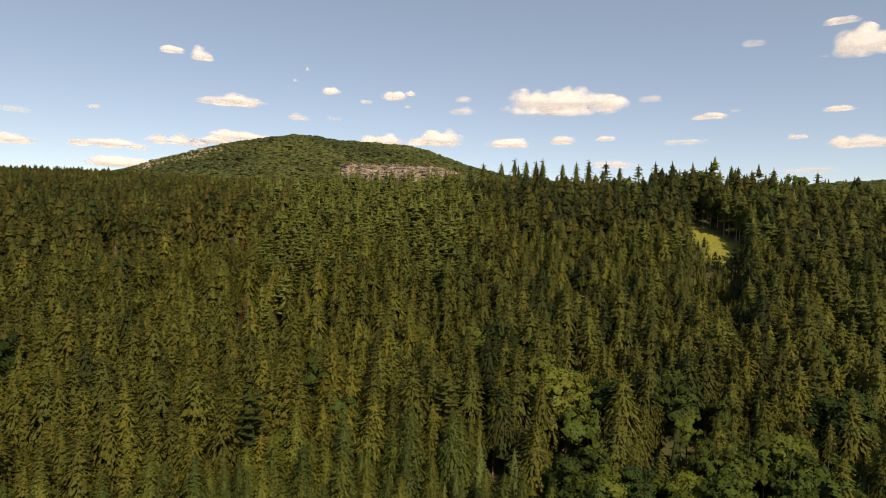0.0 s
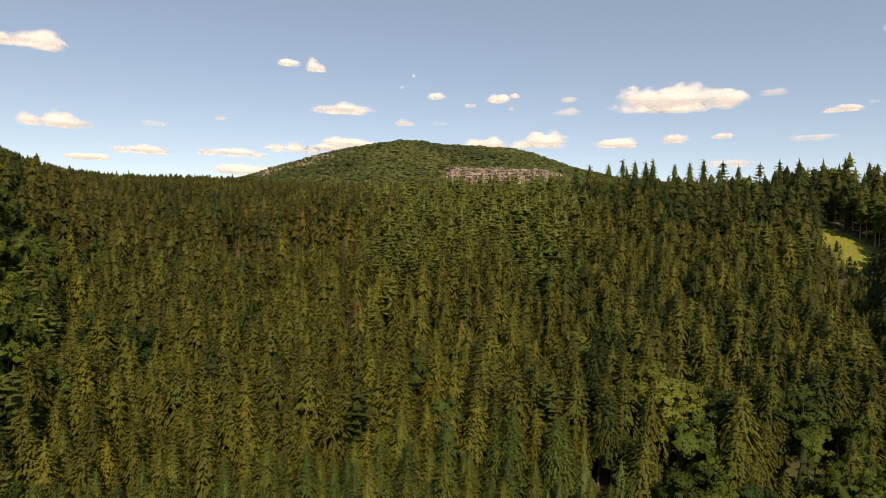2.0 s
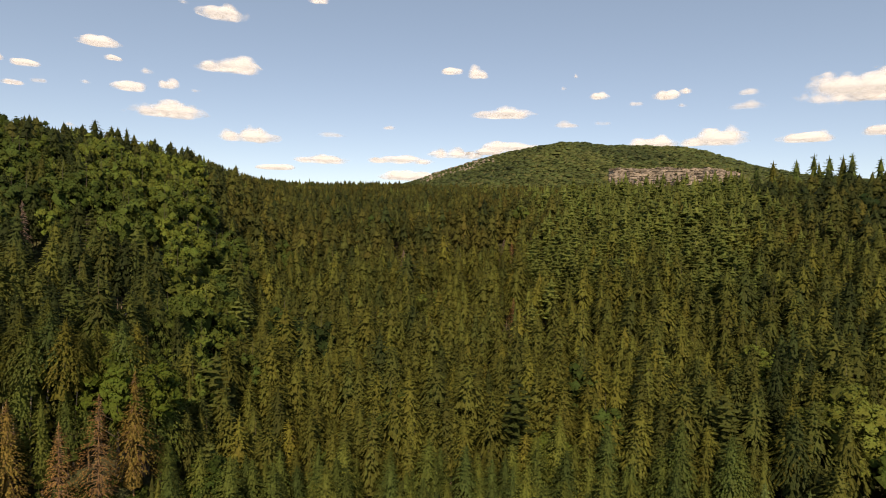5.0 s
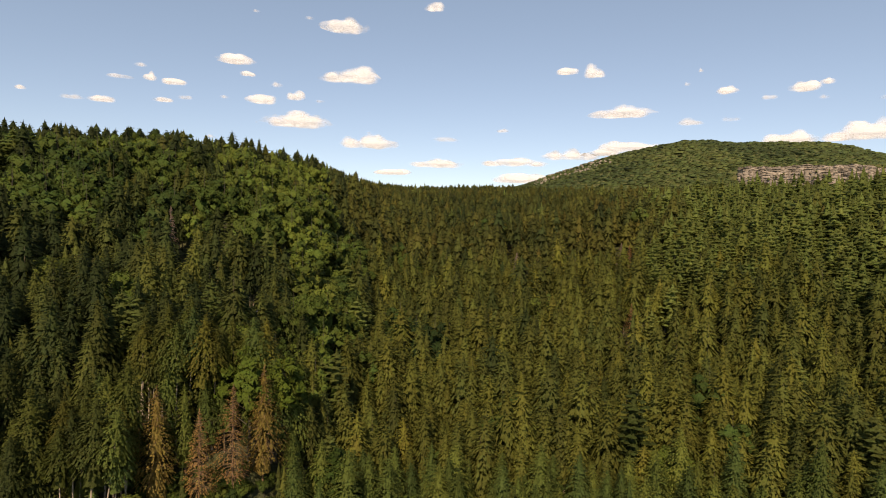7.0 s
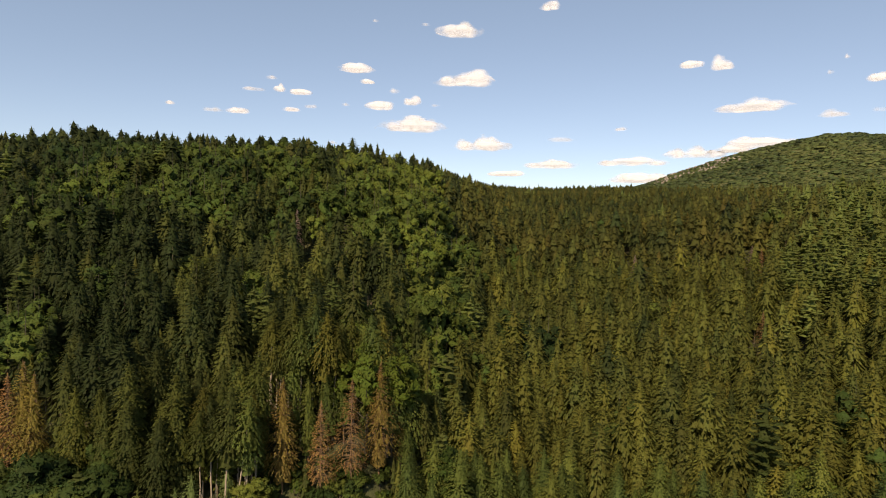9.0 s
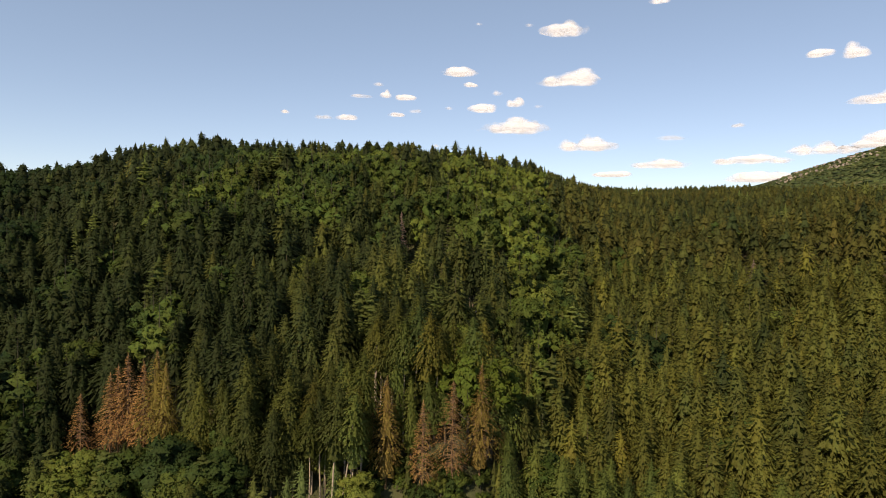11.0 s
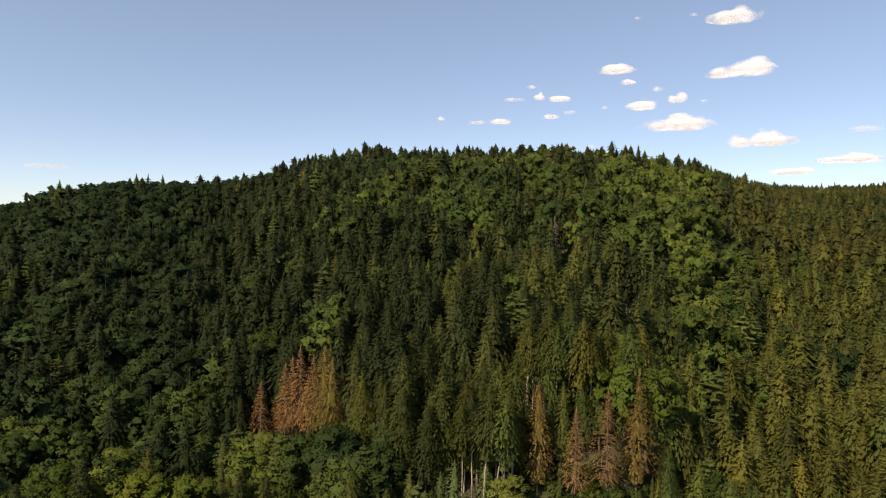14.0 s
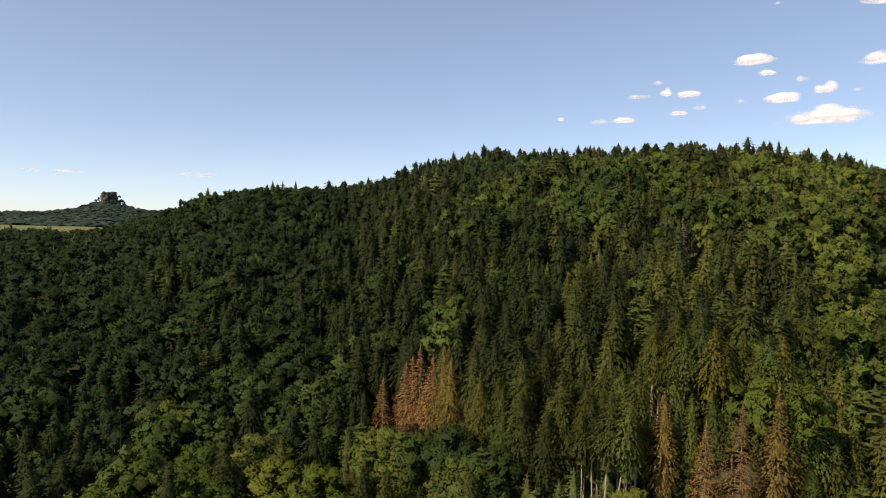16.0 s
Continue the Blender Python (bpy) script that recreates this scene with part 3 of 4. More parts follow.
def wood_mix(az, r):
    """Shares of pine and broadleaf in the stand at a place."""
    x, y = -r * np.sin(np.radians(az)), r * np.cos(np.radians(az))
    p1 = 0.85 * np.exp(-(((az - 6) / 11) ** 4 + ((r - 275) / 75) ** 4))
    p2 = 0.34 * np.exp(-(((az - 47.5) / 6) ** 2 + ((r - 205) / 40) ** 2))
    pine = 0.03 * smooth(165, 200, r) + p1 + p2 + 0.25 * smooth(-16, -22, az) * smooth(190, 260, r)
    b1 = 0.80 * smooth(-7, -14, az) * (1 - smooth(136, 172, r))
    b2 = 0.75 * np.exp(-(((az - 45.2) / 5.2) ** 2 + ((r - 185) / 72) ** 2))
    b3 = 0.54 * smooth(82, 94, az) + 0.36 * smooth(83, 92, az) * smooth(230, 290, r) + 0.56 * smooth(84, 72, az) * smooth(44, 50, az) * smooth(165, 225, r)
    b4 = 0.5 * smooth(73, 84, az) * (1 - smooth(105, 135, r))
    b5 = 0.42 * smooth(-14, -19, az) * smooth(290, 330, r)
    broad = 0.015 + b5 + b1 + b2 + b3 + b4 + 0.22 * (ripple(x, y, 19, 5.0) > 0.25) * smooth(43, 48, az)
    broad = broad * (1 - smooth(41, 43, az) * (1 - smooth(76, 82, az)) * 0.6 * (r > crest_r(az) - 22))
    return np.clip(pine, 0, 0.85), np.clip(broad, 0, 0.85)


def stand(az, r, rng):
    """Which kind grows at each place: 0 spruce, 1 pine, 2 broadleaf; -1 none. Then size and tint."""
    x, y = -r * np.sin(np.radians(az)), r * np.cos(np.radians(az))
    pine, broad = wood_mix(az, r)
    patch = np.clip(0.5 + 0.42 * ripple(x, y, 9, 2.0) + rng.uniform(-0.3, 0.3, r.shape), 0, 1)
    kind = np.where(patch < broad, 2, np.where(patch > 1 - pine, 1, 0))
    kind[(kind == 2) & (rng.random(r.shape) < 0.38)] = -1
    kind[(kind == 0) & (r < 170) & (rng.random(r.shape) < 0.14)] = -1
    kind[clearing(az, r) > 0] = -1
    front = (az < -21.9) & (az > -26.4) & (r > 196) & (r < meadow_edge(az))
    kind[(r > crest_r(az) + 22)] = -1
    edge = (az > 50) & (az < 67.5) & (r < 117 + 2 * np.sin(az))
    kind[edge] = -1
    low = np.zeros(r.shape, bool)
    for a, d, tall, look_ in single_places():
        wide = 5.0 if look_ in ("bright", "leafy") else 4.8 if look_ == "ochre" else 3.8
        before = {"dry": 17, "ochre": 17, "rock": 17, "snag": 17, "leafy": 3, "bright": 6 if -13 < a < -7 else 3}.get(look_, 5)   # lower trees stand before it
        gap = (np.abs(az - a) * r * math.pi / 180 < wide) & (r > d - before) & (r < d + 3)
        kind[gap & (r > d - 4.5)] = -1
        low |= gap
    size = rng.normal(0.97, 0.14, r.shape) * (1 + (1 - smooth(140, 190, r)) * rng.normal(0, 0.11, r.shape)) * np.where(kind == 2, 0.94, 0.80) * (1 + 0.08 * ripple(x, y, 23, 1.0))
    size = size * np.where((rng.random(r.shape) < 0.07) & (kind != 2), 1.06, 1.0) * (1 - 0.10 * smooth(43, 48, az) * smooth(235, 260, r))
    far_rim = smooth(290, 330, r) * smooth(8, 14, az) * (1 - smooth(40, 44, az))
    size = size + (0.76 - size) * 0.65 * far_rim
    size = np.where((az > 43) & (r > crest_r(az) - 40), np.minimum(size, 0.86), size)
    size = np.where((az < -1.5) & (r > crest_r(az) - 28), size * 0.84, size)
    size = np.where((kind == 2) & (az > 44) & (r > 170), size * 1.13, size)
    size = np.where(front | low, size * np.where(low, 0.34, 0.30 + 0.45 * smooth(224, 200, r)), np.clip(size, 0.52, 1.14))
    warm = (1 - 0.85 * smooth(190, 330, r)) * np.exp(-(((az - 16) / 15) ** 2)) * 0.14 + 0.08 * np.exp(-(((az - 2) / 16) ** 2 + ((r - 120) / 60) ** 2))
    # past heading 62 the darker tint paints in shade on the left slope
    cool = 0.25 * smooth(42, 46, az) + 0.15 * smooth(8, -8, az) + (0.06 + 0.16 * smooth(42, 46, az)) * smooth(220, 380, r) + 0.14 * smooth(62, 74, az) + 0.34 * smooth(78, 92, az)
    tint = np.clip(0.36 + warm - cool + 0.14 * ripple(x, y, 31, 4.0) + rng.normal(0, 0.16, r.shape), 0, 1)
    # leaf tint drops past heading 80, for the shade and haze there
    leafy = np.clip(0.42 + 0.22 * ripple(x, y, 14, 7.0) + 0.38 * smooth(205, 260, r) * smooth(43, 47, az) * (1 - 1.8 * smooth(58, 76, az)) + 0.3 * np.exp(-((az - 46) / 6) ** 2) - 0.55 * smooth(80, 92, az) * smooth(125, 185, r) + rng.normal(0, 0.17, r.shape), 0, 1)
    return kind, size, np.where(kind == 2, leafy, tint)


# single trees that stand out: heading, height of the top in degrees, tall, look
SINGLES = [(59.6, -13.6, 23, "ochre"), (56.2, -15.6, 20, "dry"), (53.4, -13.8, 23, "dry"), (50.8, -12.3, 24, "ochre"), (81.7, -10.8, 23, "dry"),
           (79.5, -10.6, 23, "ochre"), (85.1, -13.6, 18, "dry"), (80.5, -11.6, 22, "dry"), (83.0, -12.2, 20, "dry"), (82.4, -11.7, 21, "dry"), (78.8, -11.7, 21, "ochre"), (80.3, -19.2, 10, "dry"),
           (58.6, 1.5, 19, "snag"), (-9.9, -11.4, 25, "bright"),
           (-22.0, -19.5, 17, "leafy"), (-33.5, -11.6, 21, "leafy"), (-29.6, -15.2, 20, "bright"), (13.8, -18.2, 17, "leafy"),
           (25.2, -5.4, 16, "bright"), (67.3, -20.6, 16, "mint"), (64.3, -20.2, 13, "mint"), (71.5, -21.4, 14, "young"), (75.5, -20.4, 14, "leafy"),
           (87.1, -18.4, 15, "bright"), (84.2, -20.6, 13, "bright"), (89.6, -17.6, 15, "leafy"), (80.2, -21.3, 12, "mint"), (77.2, -21.0, 12, "bright"),
           (68.6, -21.6, 12, "mint"), (62.2, -21.6, 11, "bright"), (73.6, -21.5, 12, "mint"), (45.9, -4.0, 21, "bright"), (47.2, -5.6, 20, "leafy"),
           (44.4, -4.4, 20, "leafy"), (-8.0, -12.4, 20, "bright"), (-11.9, -12.4, 20, "bright"),
           (-4.0, -19.6, 16, "mint"), (-7.2, -19.4, 17, "mint"), (-10.6, -20.8, 15, "mint"), (-14.5, -15.5, 17, "mint"), (-1.8, -21.6, 15, "mint")]
# dead trees and a rock standing out of the middle slope
SINGLES += [(18.6, -0.8, 13, "snag"), (17.9, -1.0, 12, "dry"), (25.1, -5.4, 13, "ochre"), (17.6, -6.2, 13, "dry"), (27.9, -1.9, 16, "snag"), (22.6, 0.0, 13, "ochre"), (52.3, -7.1, 5, "rock"), (-14.3, -1.5, 5, "rock"), (-19.9, 1.6, 5, "rock")]
# broad crowns that show between the spruces of the long slope
SINGLES += [(56.8, 4.9, 17, "bright"), (61.8, -3.9, 18, "leafy"), (67.3, -2.3, 17, "bright"), (49.7, 3.6, 18, "bright"), (46.0, 0.2, 19, "leafy"), (43.4, -2.1, 18, "bright"),
            (44.3, -5.5, 19, "leafy"), (65.5, 5.9, 15, "bright"), (72.6, 4.9, 15, "bright"), (53.9, 1.0, 19, "pale"), (55.3, -4.9, 19, "pale"), (52.3, -8.7, 18, "leafy"),
            (85.1, -9.1, 18, "leafy"), (94.6, -10.4, 18, "leafy"), (98.8, -11.7, 18, "leafy"), (96.5, -17.9, 16, "leafy"), (107.2, -7.5, 18, "leafy"), (103.9, -14.9, 17, "leafy")]
# the row of lower trees before the dead group
SINGLES += [(74.6 + 1.25 * k, -17.4 - 0.9 * ((k * 7) % 5) / 4 - (1.6 if k < 3 else 0), 16 + (k * 5) % 4, ("leafy", "pale", "bright", "leafy", "pale", "young")[k % 6]) for k in range(12)]


def single_places():
    return [(az, on_slope(az, el, tall), tall, look_) for az, el, tall, look_ in SINGLES]


SP_NEAR = [spruce_shape(11 + k, 25.0, 4.4 + 0.5 * (k % 3), 0.28 + 0.05 * (k % 3), 34, 24, 0.95, 2, power=0.66 + 0.08 * (k % 4), slim=0.34) for k in range(6)]
SP_CLOSE = [spruce_shape(131 + k, 25.0, 4.4 + 0.6 * (k % 3), 0.40, 23, 23, 0.95, power=0.64 + 0.08 * (k % 4), slim=0.30) for k in range(6)]
SP_MID = [spruce_shape(31 + k, 25.0, 4.4 + 0.6 * (k % 3), 0.48, 14, 15, 1.15, power=0.62 + 0.08 * (k % 4), slim=0.33) for k in range(9)]
SP_FAR = [spruce_shape(51 + k, 25.0, 4.4 + 0.6 * (k % 3), 0.60, 8, 9, 1.45, core=0.6, power=0.58 + 0.08 * (k % 4), slim=0.36) for k in range(9)]
PI_NEAR = [pine_shape(71 + k, 24.0, 3.5, 0.40, 11, 6, 4, 0.75) for k in range(3)]
PI_MID = [pine_shape(81 + k, 24.0, 3.5, 0.46, 10, 6, 3, 0.85) for k in range(4)]
PI_FAR = [pine_shape(91 + k, 24.0, 3.3, 0.54, 8, 5, 1, 1.3) for k in range(4)]
BR_NEAR = [broad_shape(101 + k, 21.0, 5.0, 0.12, 48, 38, 0.35, 0.84) for k in range(4)]
BR_MID = [broad_shape(111 + k, 20.0, 4.9, 0.22, 24, 16, 0.46, 0.88) for k in range(4)]
BR_FAR = [broad_shape(121 + k, 20.0, 4.7, 0.30, 12, 9, 0.72) for k in range(4)]
STEM = stem_shape(3, 23.5, 0.24, 6)
THIN_STEM = stem_shape(5, 22.0, 0.2, 3)
FORKED = limbed_stem(9, 19.0, 0.3)

NEAR_R = {0: 135.0, 1: 160.0, 2: 135.0}   # out to here each tree is a thing of its own
MID_R = 245.0


def plant():
    saz, sr, rng = scatter(97, MID_R, 4.3, -40, 119, seed=4)
    faz, fr, rng2 = scatter(MID_R, 540, 4.5, -40, 119, seed=9)
    near = stand(saz, sr, rng)
    far = stand(faz, fr, rng2)
    kinds = (("spruce", SP_NEAR, SP_MID, SP_FAR, spruce_one, spruce_dark, spruce_many, spruce_bark, "olive-green spruce with drooping sprays on the wooded slope", "spruce tree"),
             ("pine", PI_NEAR, PI_MID, PI_FAR, pine_one, pine_one, pine_many, dark_bark, "pale green pine with level plates of needles on the slope", "pine tree"),
             ("broadleaf", BR_NEAR, BR_MID, BR_FAR, broad_one, broad_dark, broad_many, dark_bark, "rounded green broadleaf tree among the spruces", "broadleaf tree"))
    for code, (name, n_sh, m_sh, f_sh, leaf_one, leaf_dark, leaf_many, wood, label, cat) in enumerate(kinds):
        kind, size, tint = near
        mine = np.nonzero(kind == code)[0]
        order = mine[np.argsort(sr[mine])]
        single = order[sr[order] < NEAR_R[code]][:300]
        rest = np.setdiff1d(order, single)
        protos = {}
        for k, idx in enumerate(single):
            p = xyz(saz[idx], sr[idx])
            m = pose(*p, random.uniform(-2, 2), random.uniform(-2, 2), random.uniform(0, 360)) @ Matrix.Diagonal((*[size[idx]] * 3, 1))
            # left of these headings a darker copy of the foliage paints in the slope's shade
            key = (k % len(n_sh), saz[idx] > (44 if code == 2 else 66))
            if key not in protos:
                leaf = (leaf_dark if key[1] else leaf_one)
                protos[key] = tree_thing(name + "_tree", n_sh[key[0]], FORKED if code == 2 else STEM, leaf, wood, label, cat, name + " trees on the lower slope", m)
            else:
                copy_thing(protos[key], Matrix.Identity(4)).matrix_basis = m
        if code == 0:
            close = rest[sr[rest] < 168]
            rest = np.setdiff1d(rest, close)
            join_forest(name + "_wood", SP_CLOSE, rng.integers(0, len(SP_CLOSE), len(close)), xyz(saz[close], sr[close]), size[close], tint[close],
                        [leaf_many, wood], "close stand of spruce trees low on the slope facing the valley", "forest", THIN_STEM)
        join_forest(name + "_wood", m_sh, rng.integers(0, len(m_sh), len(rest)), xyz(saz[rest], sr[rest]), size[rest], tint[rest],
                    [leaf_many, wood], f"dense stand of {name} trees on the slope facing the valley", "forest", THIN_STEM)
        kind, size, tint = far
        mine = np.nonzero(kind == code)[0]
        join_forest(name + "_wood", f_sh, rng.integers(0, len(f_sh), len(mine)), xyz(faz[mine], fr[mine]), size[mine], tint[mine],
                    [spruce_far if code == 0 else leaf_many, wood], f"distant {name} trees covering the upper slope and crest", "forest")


plant()


def undergrowth():
    """Young spruces that close the crest below the crowns."""
    az, r, rng = scatter(250, 440, 5.6, -46, 112, seed=31)
    rim = (np.abs(az + 24.4) < 3.6) & (r > meadow_edge(az) + 14) & (r < meadow_edge(az) + 45)
    keep = (((np.abs(r - crest_r(az)) < 30) & (az > 40)) | rim) & (clearing(az, r) == 0)
    az, r = az[keep], r[keep]
    az2, r2, _ = scatter(100, 210, 11.0, -40, 119, seed=37)
    ok = ~((az2 > 50) & (az2 < 67.5) & (r2 < 119))
    az3, r3, _ = scatter(190, 280, 3.3, -27.0, -21.5, seed=38)   # thicket below the meadow
    ok3 = clearing(az3, r3 + 3) == 0
    grown = np.concatenate([np.ones(len(az) + ok.sum()), 0.6 - 0.33 * smooth(225, 265, r3[ok3])])
    az, r = np.concatenate([az, az2[ok], az3[ok3]]), np.concatenate([r, r2[ok], r3[ok3]])
    join_forest("young_spruce_wood", [spruce_shape(65 + k, 25.0, 4.6, 0.1, 6, 7, 2.0, slim=0.4) for k in range(4)], rng.integers(0, 4, len(r)), xyz(az, r), rng.uniform(0.35, 0.7, len(r)) * grown,
                np.clip(rng.normal(0.22, 0.15, len(r)), 0, 1), [spruce_many], "young dark spruces growing between and below the tall trees", "forest")


undergrowth()


def rock_block(sh, rng, c, turn, w, d, h):
    """A weathered block: a box with shifted corners and a chamfered top."""
    pts = []
    for lv, (zz, k) in enumerate(((0, 1.0), (0.8, 1.0), (1.0, 0.84))):
        for sx, sy in ((-1, -1), (1, -1), (1, 1), (-1, 1)):
            p = Vector((sx * w / 2 * k * rng.uniform(0.86, 1.1), sy * d / 2 * k * rng.uniform(0.86, 1.1), zz * h + rng.uniform(-0.06, 0.06) * h))
            p.rotate(Matrix.Rotation(turn, 3, "Z"))
            pts.append(c + p)
    faces = []
    for lv in range(2):
        for i in range(4):
            a, b = lv * 4 + i, lv * 4 + (i + 1) % 4
            faces += [(a, b, b + 4), (a, b + 4, a + 4)]
    faces += [(8, 9, 10), (8, 10, 11)]
    sh.fan(pts, faces)


# ---- single trees that stand out ----
def snag_shape(seed, tall, low=0.35):
    """A dead tree: a bleached stem with bare branches that droop."""
    rng = random.Random(seed)
    sh = Shape()
    tube(sh, [(0, 0, -0.5), (0.05, 0, tall * 0.5), (0, 0.08, tall)], [0.22, 0.15, 0.04], 5)
    for k in range(210):
        t = rng.uniform(low, 0.98)
        a = rng.uniform(0, 6.28)
        ln = 3.6 * (1 - t) ** 0.8 * rng.uniform(0.5, 1.2) + 0.2
        p = Vector((0, 0, tall * t))
        q = p + Vector((ln * math.cos(a), ln * math.sin(a), -0.25 * ln))
        mid = p.lerp(q, 0.5) + Vector((0, 0, 0.12 * ln))
        w = Vector((0, 0, 0.09))
        s_ = Vector((-math.sin(a), math.cos(a), 0)) * 0.07
        sh.fan([p + w, p - w, mid + w * 0.7, mid - w * 0.7, q, p + s_, p - s_, mid + s_, mid - s_],
               [(0, 1, 3), (0, 3, 2), (2, 3, 4), (5, 6, 8), (5, 8, 7), (7, 8, 4)])
    return sh.arrays()


def stand_out():
    dead = [spruce_shape(201 + k, 24.0, 4.5, 0.24, 42, 28, 0.64, 2, 0.22, 0, 0.85, 0.5, 0.7) for k in range(3)]
    dying = [spruce_shape(211 + k, 24.0, 5.4, 0.24, 42, 30, 0.75, 2, 0.12, 0.36, 0.9, 0.7, 0.66) for k in range(2)]
    twiggy = [snag_shape(204 + k, 24.0, 0.2) for k in range(3)]
    big = [broad_shape(230 + k, 21.0, 6.6, 0.04, 80, 46, 0.42, 0.84) for k in range(2)]
    young = spruce_shape(220, 24.0, 5.5, 0.08, 26, 16, 1.2, 2)
    for k, (az, r, tall, look_) in enumerate(single_places()):
        m = Matrix.Translation(xyz(az, r)) @ Matrix.Rotation(k * 1.9, 4, "Z")
        s_ = Matrix.Diagonal((tall / 24, tall / 24, tall / 24, 1))
        if look_ == "dry":
            tree_thing("dead_spruce_tree", dead[k % 3], twiggy[k % 3], dry_needles, dry_bark,
                       "dead spruce with dry orange-brown needles among green trees", "dead spruce", "dying spruces", m @ s_)
        elif look_ == "ochre":
            tree_thing("dying_spruce_tree", dying[k % 2], twiggy[k % 3], ochre_needles, dry_bark,
                       "dying spruce with yellowed ochre needles at the wood's edge", "dying spruce", "dying spruces", m @ s_)
        elif look_ == "snag":
            ob = new("bare_snag", mesh("bare_snag", *snag_shape(k, tall), [grey_bark]))
            ob.matrix_basis = m
            tagged(ob, "bare grey-pink dead tree with drooping leafless branches", "dead tree")
        elif look_ == "rock":
            sh, rr = Shape(), random.Random(3)
            for q in range(7):
                rock_block(sh, rr, Vector((rr.uniform(-2.5, 2.5), rr.uniform(-1.5, 1.5), -0.6 + q * 0.55)), q * 0.8, 4.6 - 0.3 * q, 3.4, 1.5)
            ob = new("boulder", mesh("boulder", *sh.arrays(), [rock_mat]))
            ob.matrix_basis = m
            tagged(ob, "pinkish sandstone boulder in a gap between the trees", "rock")
        elif look_ == "pale":
            tree_thing("pine_tree", PI_NEAR[k % 3], STEM, pine_one, dark_bark, "pale green pine with level plates of needles below the dead trees",
                       "pine tree", "", m @ s_)
        elif look_ in ("young", "mint"):
            tree_thing("young_spruce_tree", young, STEM, mint_needles if look_ == "mint" else pine_one, spruce_bark, "young pale mint-green spruce in the light at the wood's edge" if look_ == "mint" else "young fresh-green spruce at the foot of tall trunks",
                       "spruce tree", "", m @ s_)
        else:
            s_ = Matrix.Diagonal((tall / 21, tall / 21, tall / 21, 1))
            tree_thing("broadleaf_tree", big[k % 2], FORKED, bright_leaves if look_ == "bright" else broad_one, spruce_bark,
                       "broad yellow-green crown of a single broadleaf tree" if look_ == "bright" else "large dark green broadleaf tree on the lower slope",
                       "broadleaf tree", "", m @ s_)


def wood_edge():
    """Tall bare trunks with high crowns along the open edge of the wood, one pale stem leaning."""
    rng = random.Random(17)
    crowns = [spruce_shape(240 + k, 25.0, 3.9, 0.60 + 0.04 * k, 24, 22, 0.85, 2, core=0.36, power=0.8) for k in range(3)]
    stem = stem_shape(41, 24.0, 0.19, 7, 0.4)
    for k in range(30):
        az = 50.4 + 0.95 * k if k < 18 else 56.8 + 0.85 * (k - 18) + rng.uniform(-0.5, 0.5)
        behind = any(abs(az - a) < 1.9 for a, _, _, look_ in SINGLES if look_ in ("dry", "ochre"))
        r = 118.5 + rng.uniform(-1.5, 3.0) + (5 if k >= 18 else 0) + (14 if behind else 0)
        h = rng.uniform(0.84, 1.16)
        lean = 7.0 if k == 14 else rng.uniform(-2.5, 2.5)
        m = Matrix.Translation(xyz(az, r)) @ pose(0, 0, 0, lean, rng.uniform(-2, 2), rng.uniform(0, 360)) @ Matrix.Diagonal((h, h, h, 1))
        tree_thing("spruce_tree", crowns[k % 3], stem, (spruce_edge, spruce_dark, spruce_one)[(k * 5 // 2) % 3], pale_bark, "tall spruce with a long bare pale trunk at the wood's edge",
                   "spruce tree", "bare-trunked spruces at the wood's edge", m)


def clearing_edge():
    """Trees with bare lit trunks along the top of the meadow."""
    rng = random.Random(23)
    crowns = [spruce_shape(260 + k, 25.0, 3.4, 0.42, 20, 11, 1.1) for k in range(3)]
    stem = stem_shape(43, 24.0, 0.24, 6, 0.3)
    for k in range(13):
        az = -27.0 + 0.42 * k + rng.uniform(-0.2, 0.2)
        r = meadow_edge(az) + rng.uniform(3, 14)
        m = Matrix.Translation(xyz(az, r)) @ Matrix.Rotation(k * 1.3, 4, "Z") @ Matrix.Diagonal((*[rng.uniform(0.66, 0.86)] * 3, 1))
        tree_thing("spruce_tree", crowns[k % 3], stem, spruce_one, pale_bark, "tall spruce with a bare trunk above the sunlit clearing",
                   "spruce tree", "spruces above the clearing", m)


def bushes():
    """Leafy bushes and saplings on the open strip below the wood."""
    rng = random.Random(29)
    forms = [broad_shape(280 + k, 8.0, 3.2, 0.05, 24, 30, 0.32, 0.82) for k in range(3)]
    stem = limbed_stem(45, 7.0, 0.1)
    first = {}
    for k in range(154):
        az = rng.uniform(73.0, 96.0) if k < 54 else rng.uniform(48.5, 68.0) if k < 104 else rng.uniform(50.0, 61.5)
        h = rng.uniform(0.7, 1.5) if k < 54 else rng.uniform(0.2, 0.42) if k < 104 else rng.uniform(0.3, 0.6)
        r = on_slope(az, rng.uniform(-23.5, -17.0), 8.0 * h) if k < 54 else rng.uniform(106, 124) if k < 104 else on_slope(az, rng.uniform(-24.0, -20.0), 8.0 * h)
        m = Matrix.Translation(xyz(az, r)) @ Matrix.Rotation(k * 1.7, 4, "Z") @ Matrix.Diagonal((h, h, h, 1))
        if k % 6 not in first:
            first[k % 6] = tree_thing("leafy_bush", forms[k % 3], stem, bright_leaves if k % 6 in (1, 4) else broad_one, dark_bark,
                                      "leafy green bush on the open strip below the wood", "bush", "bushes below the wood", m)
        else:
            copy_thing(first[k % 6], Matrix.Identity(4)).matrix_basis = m


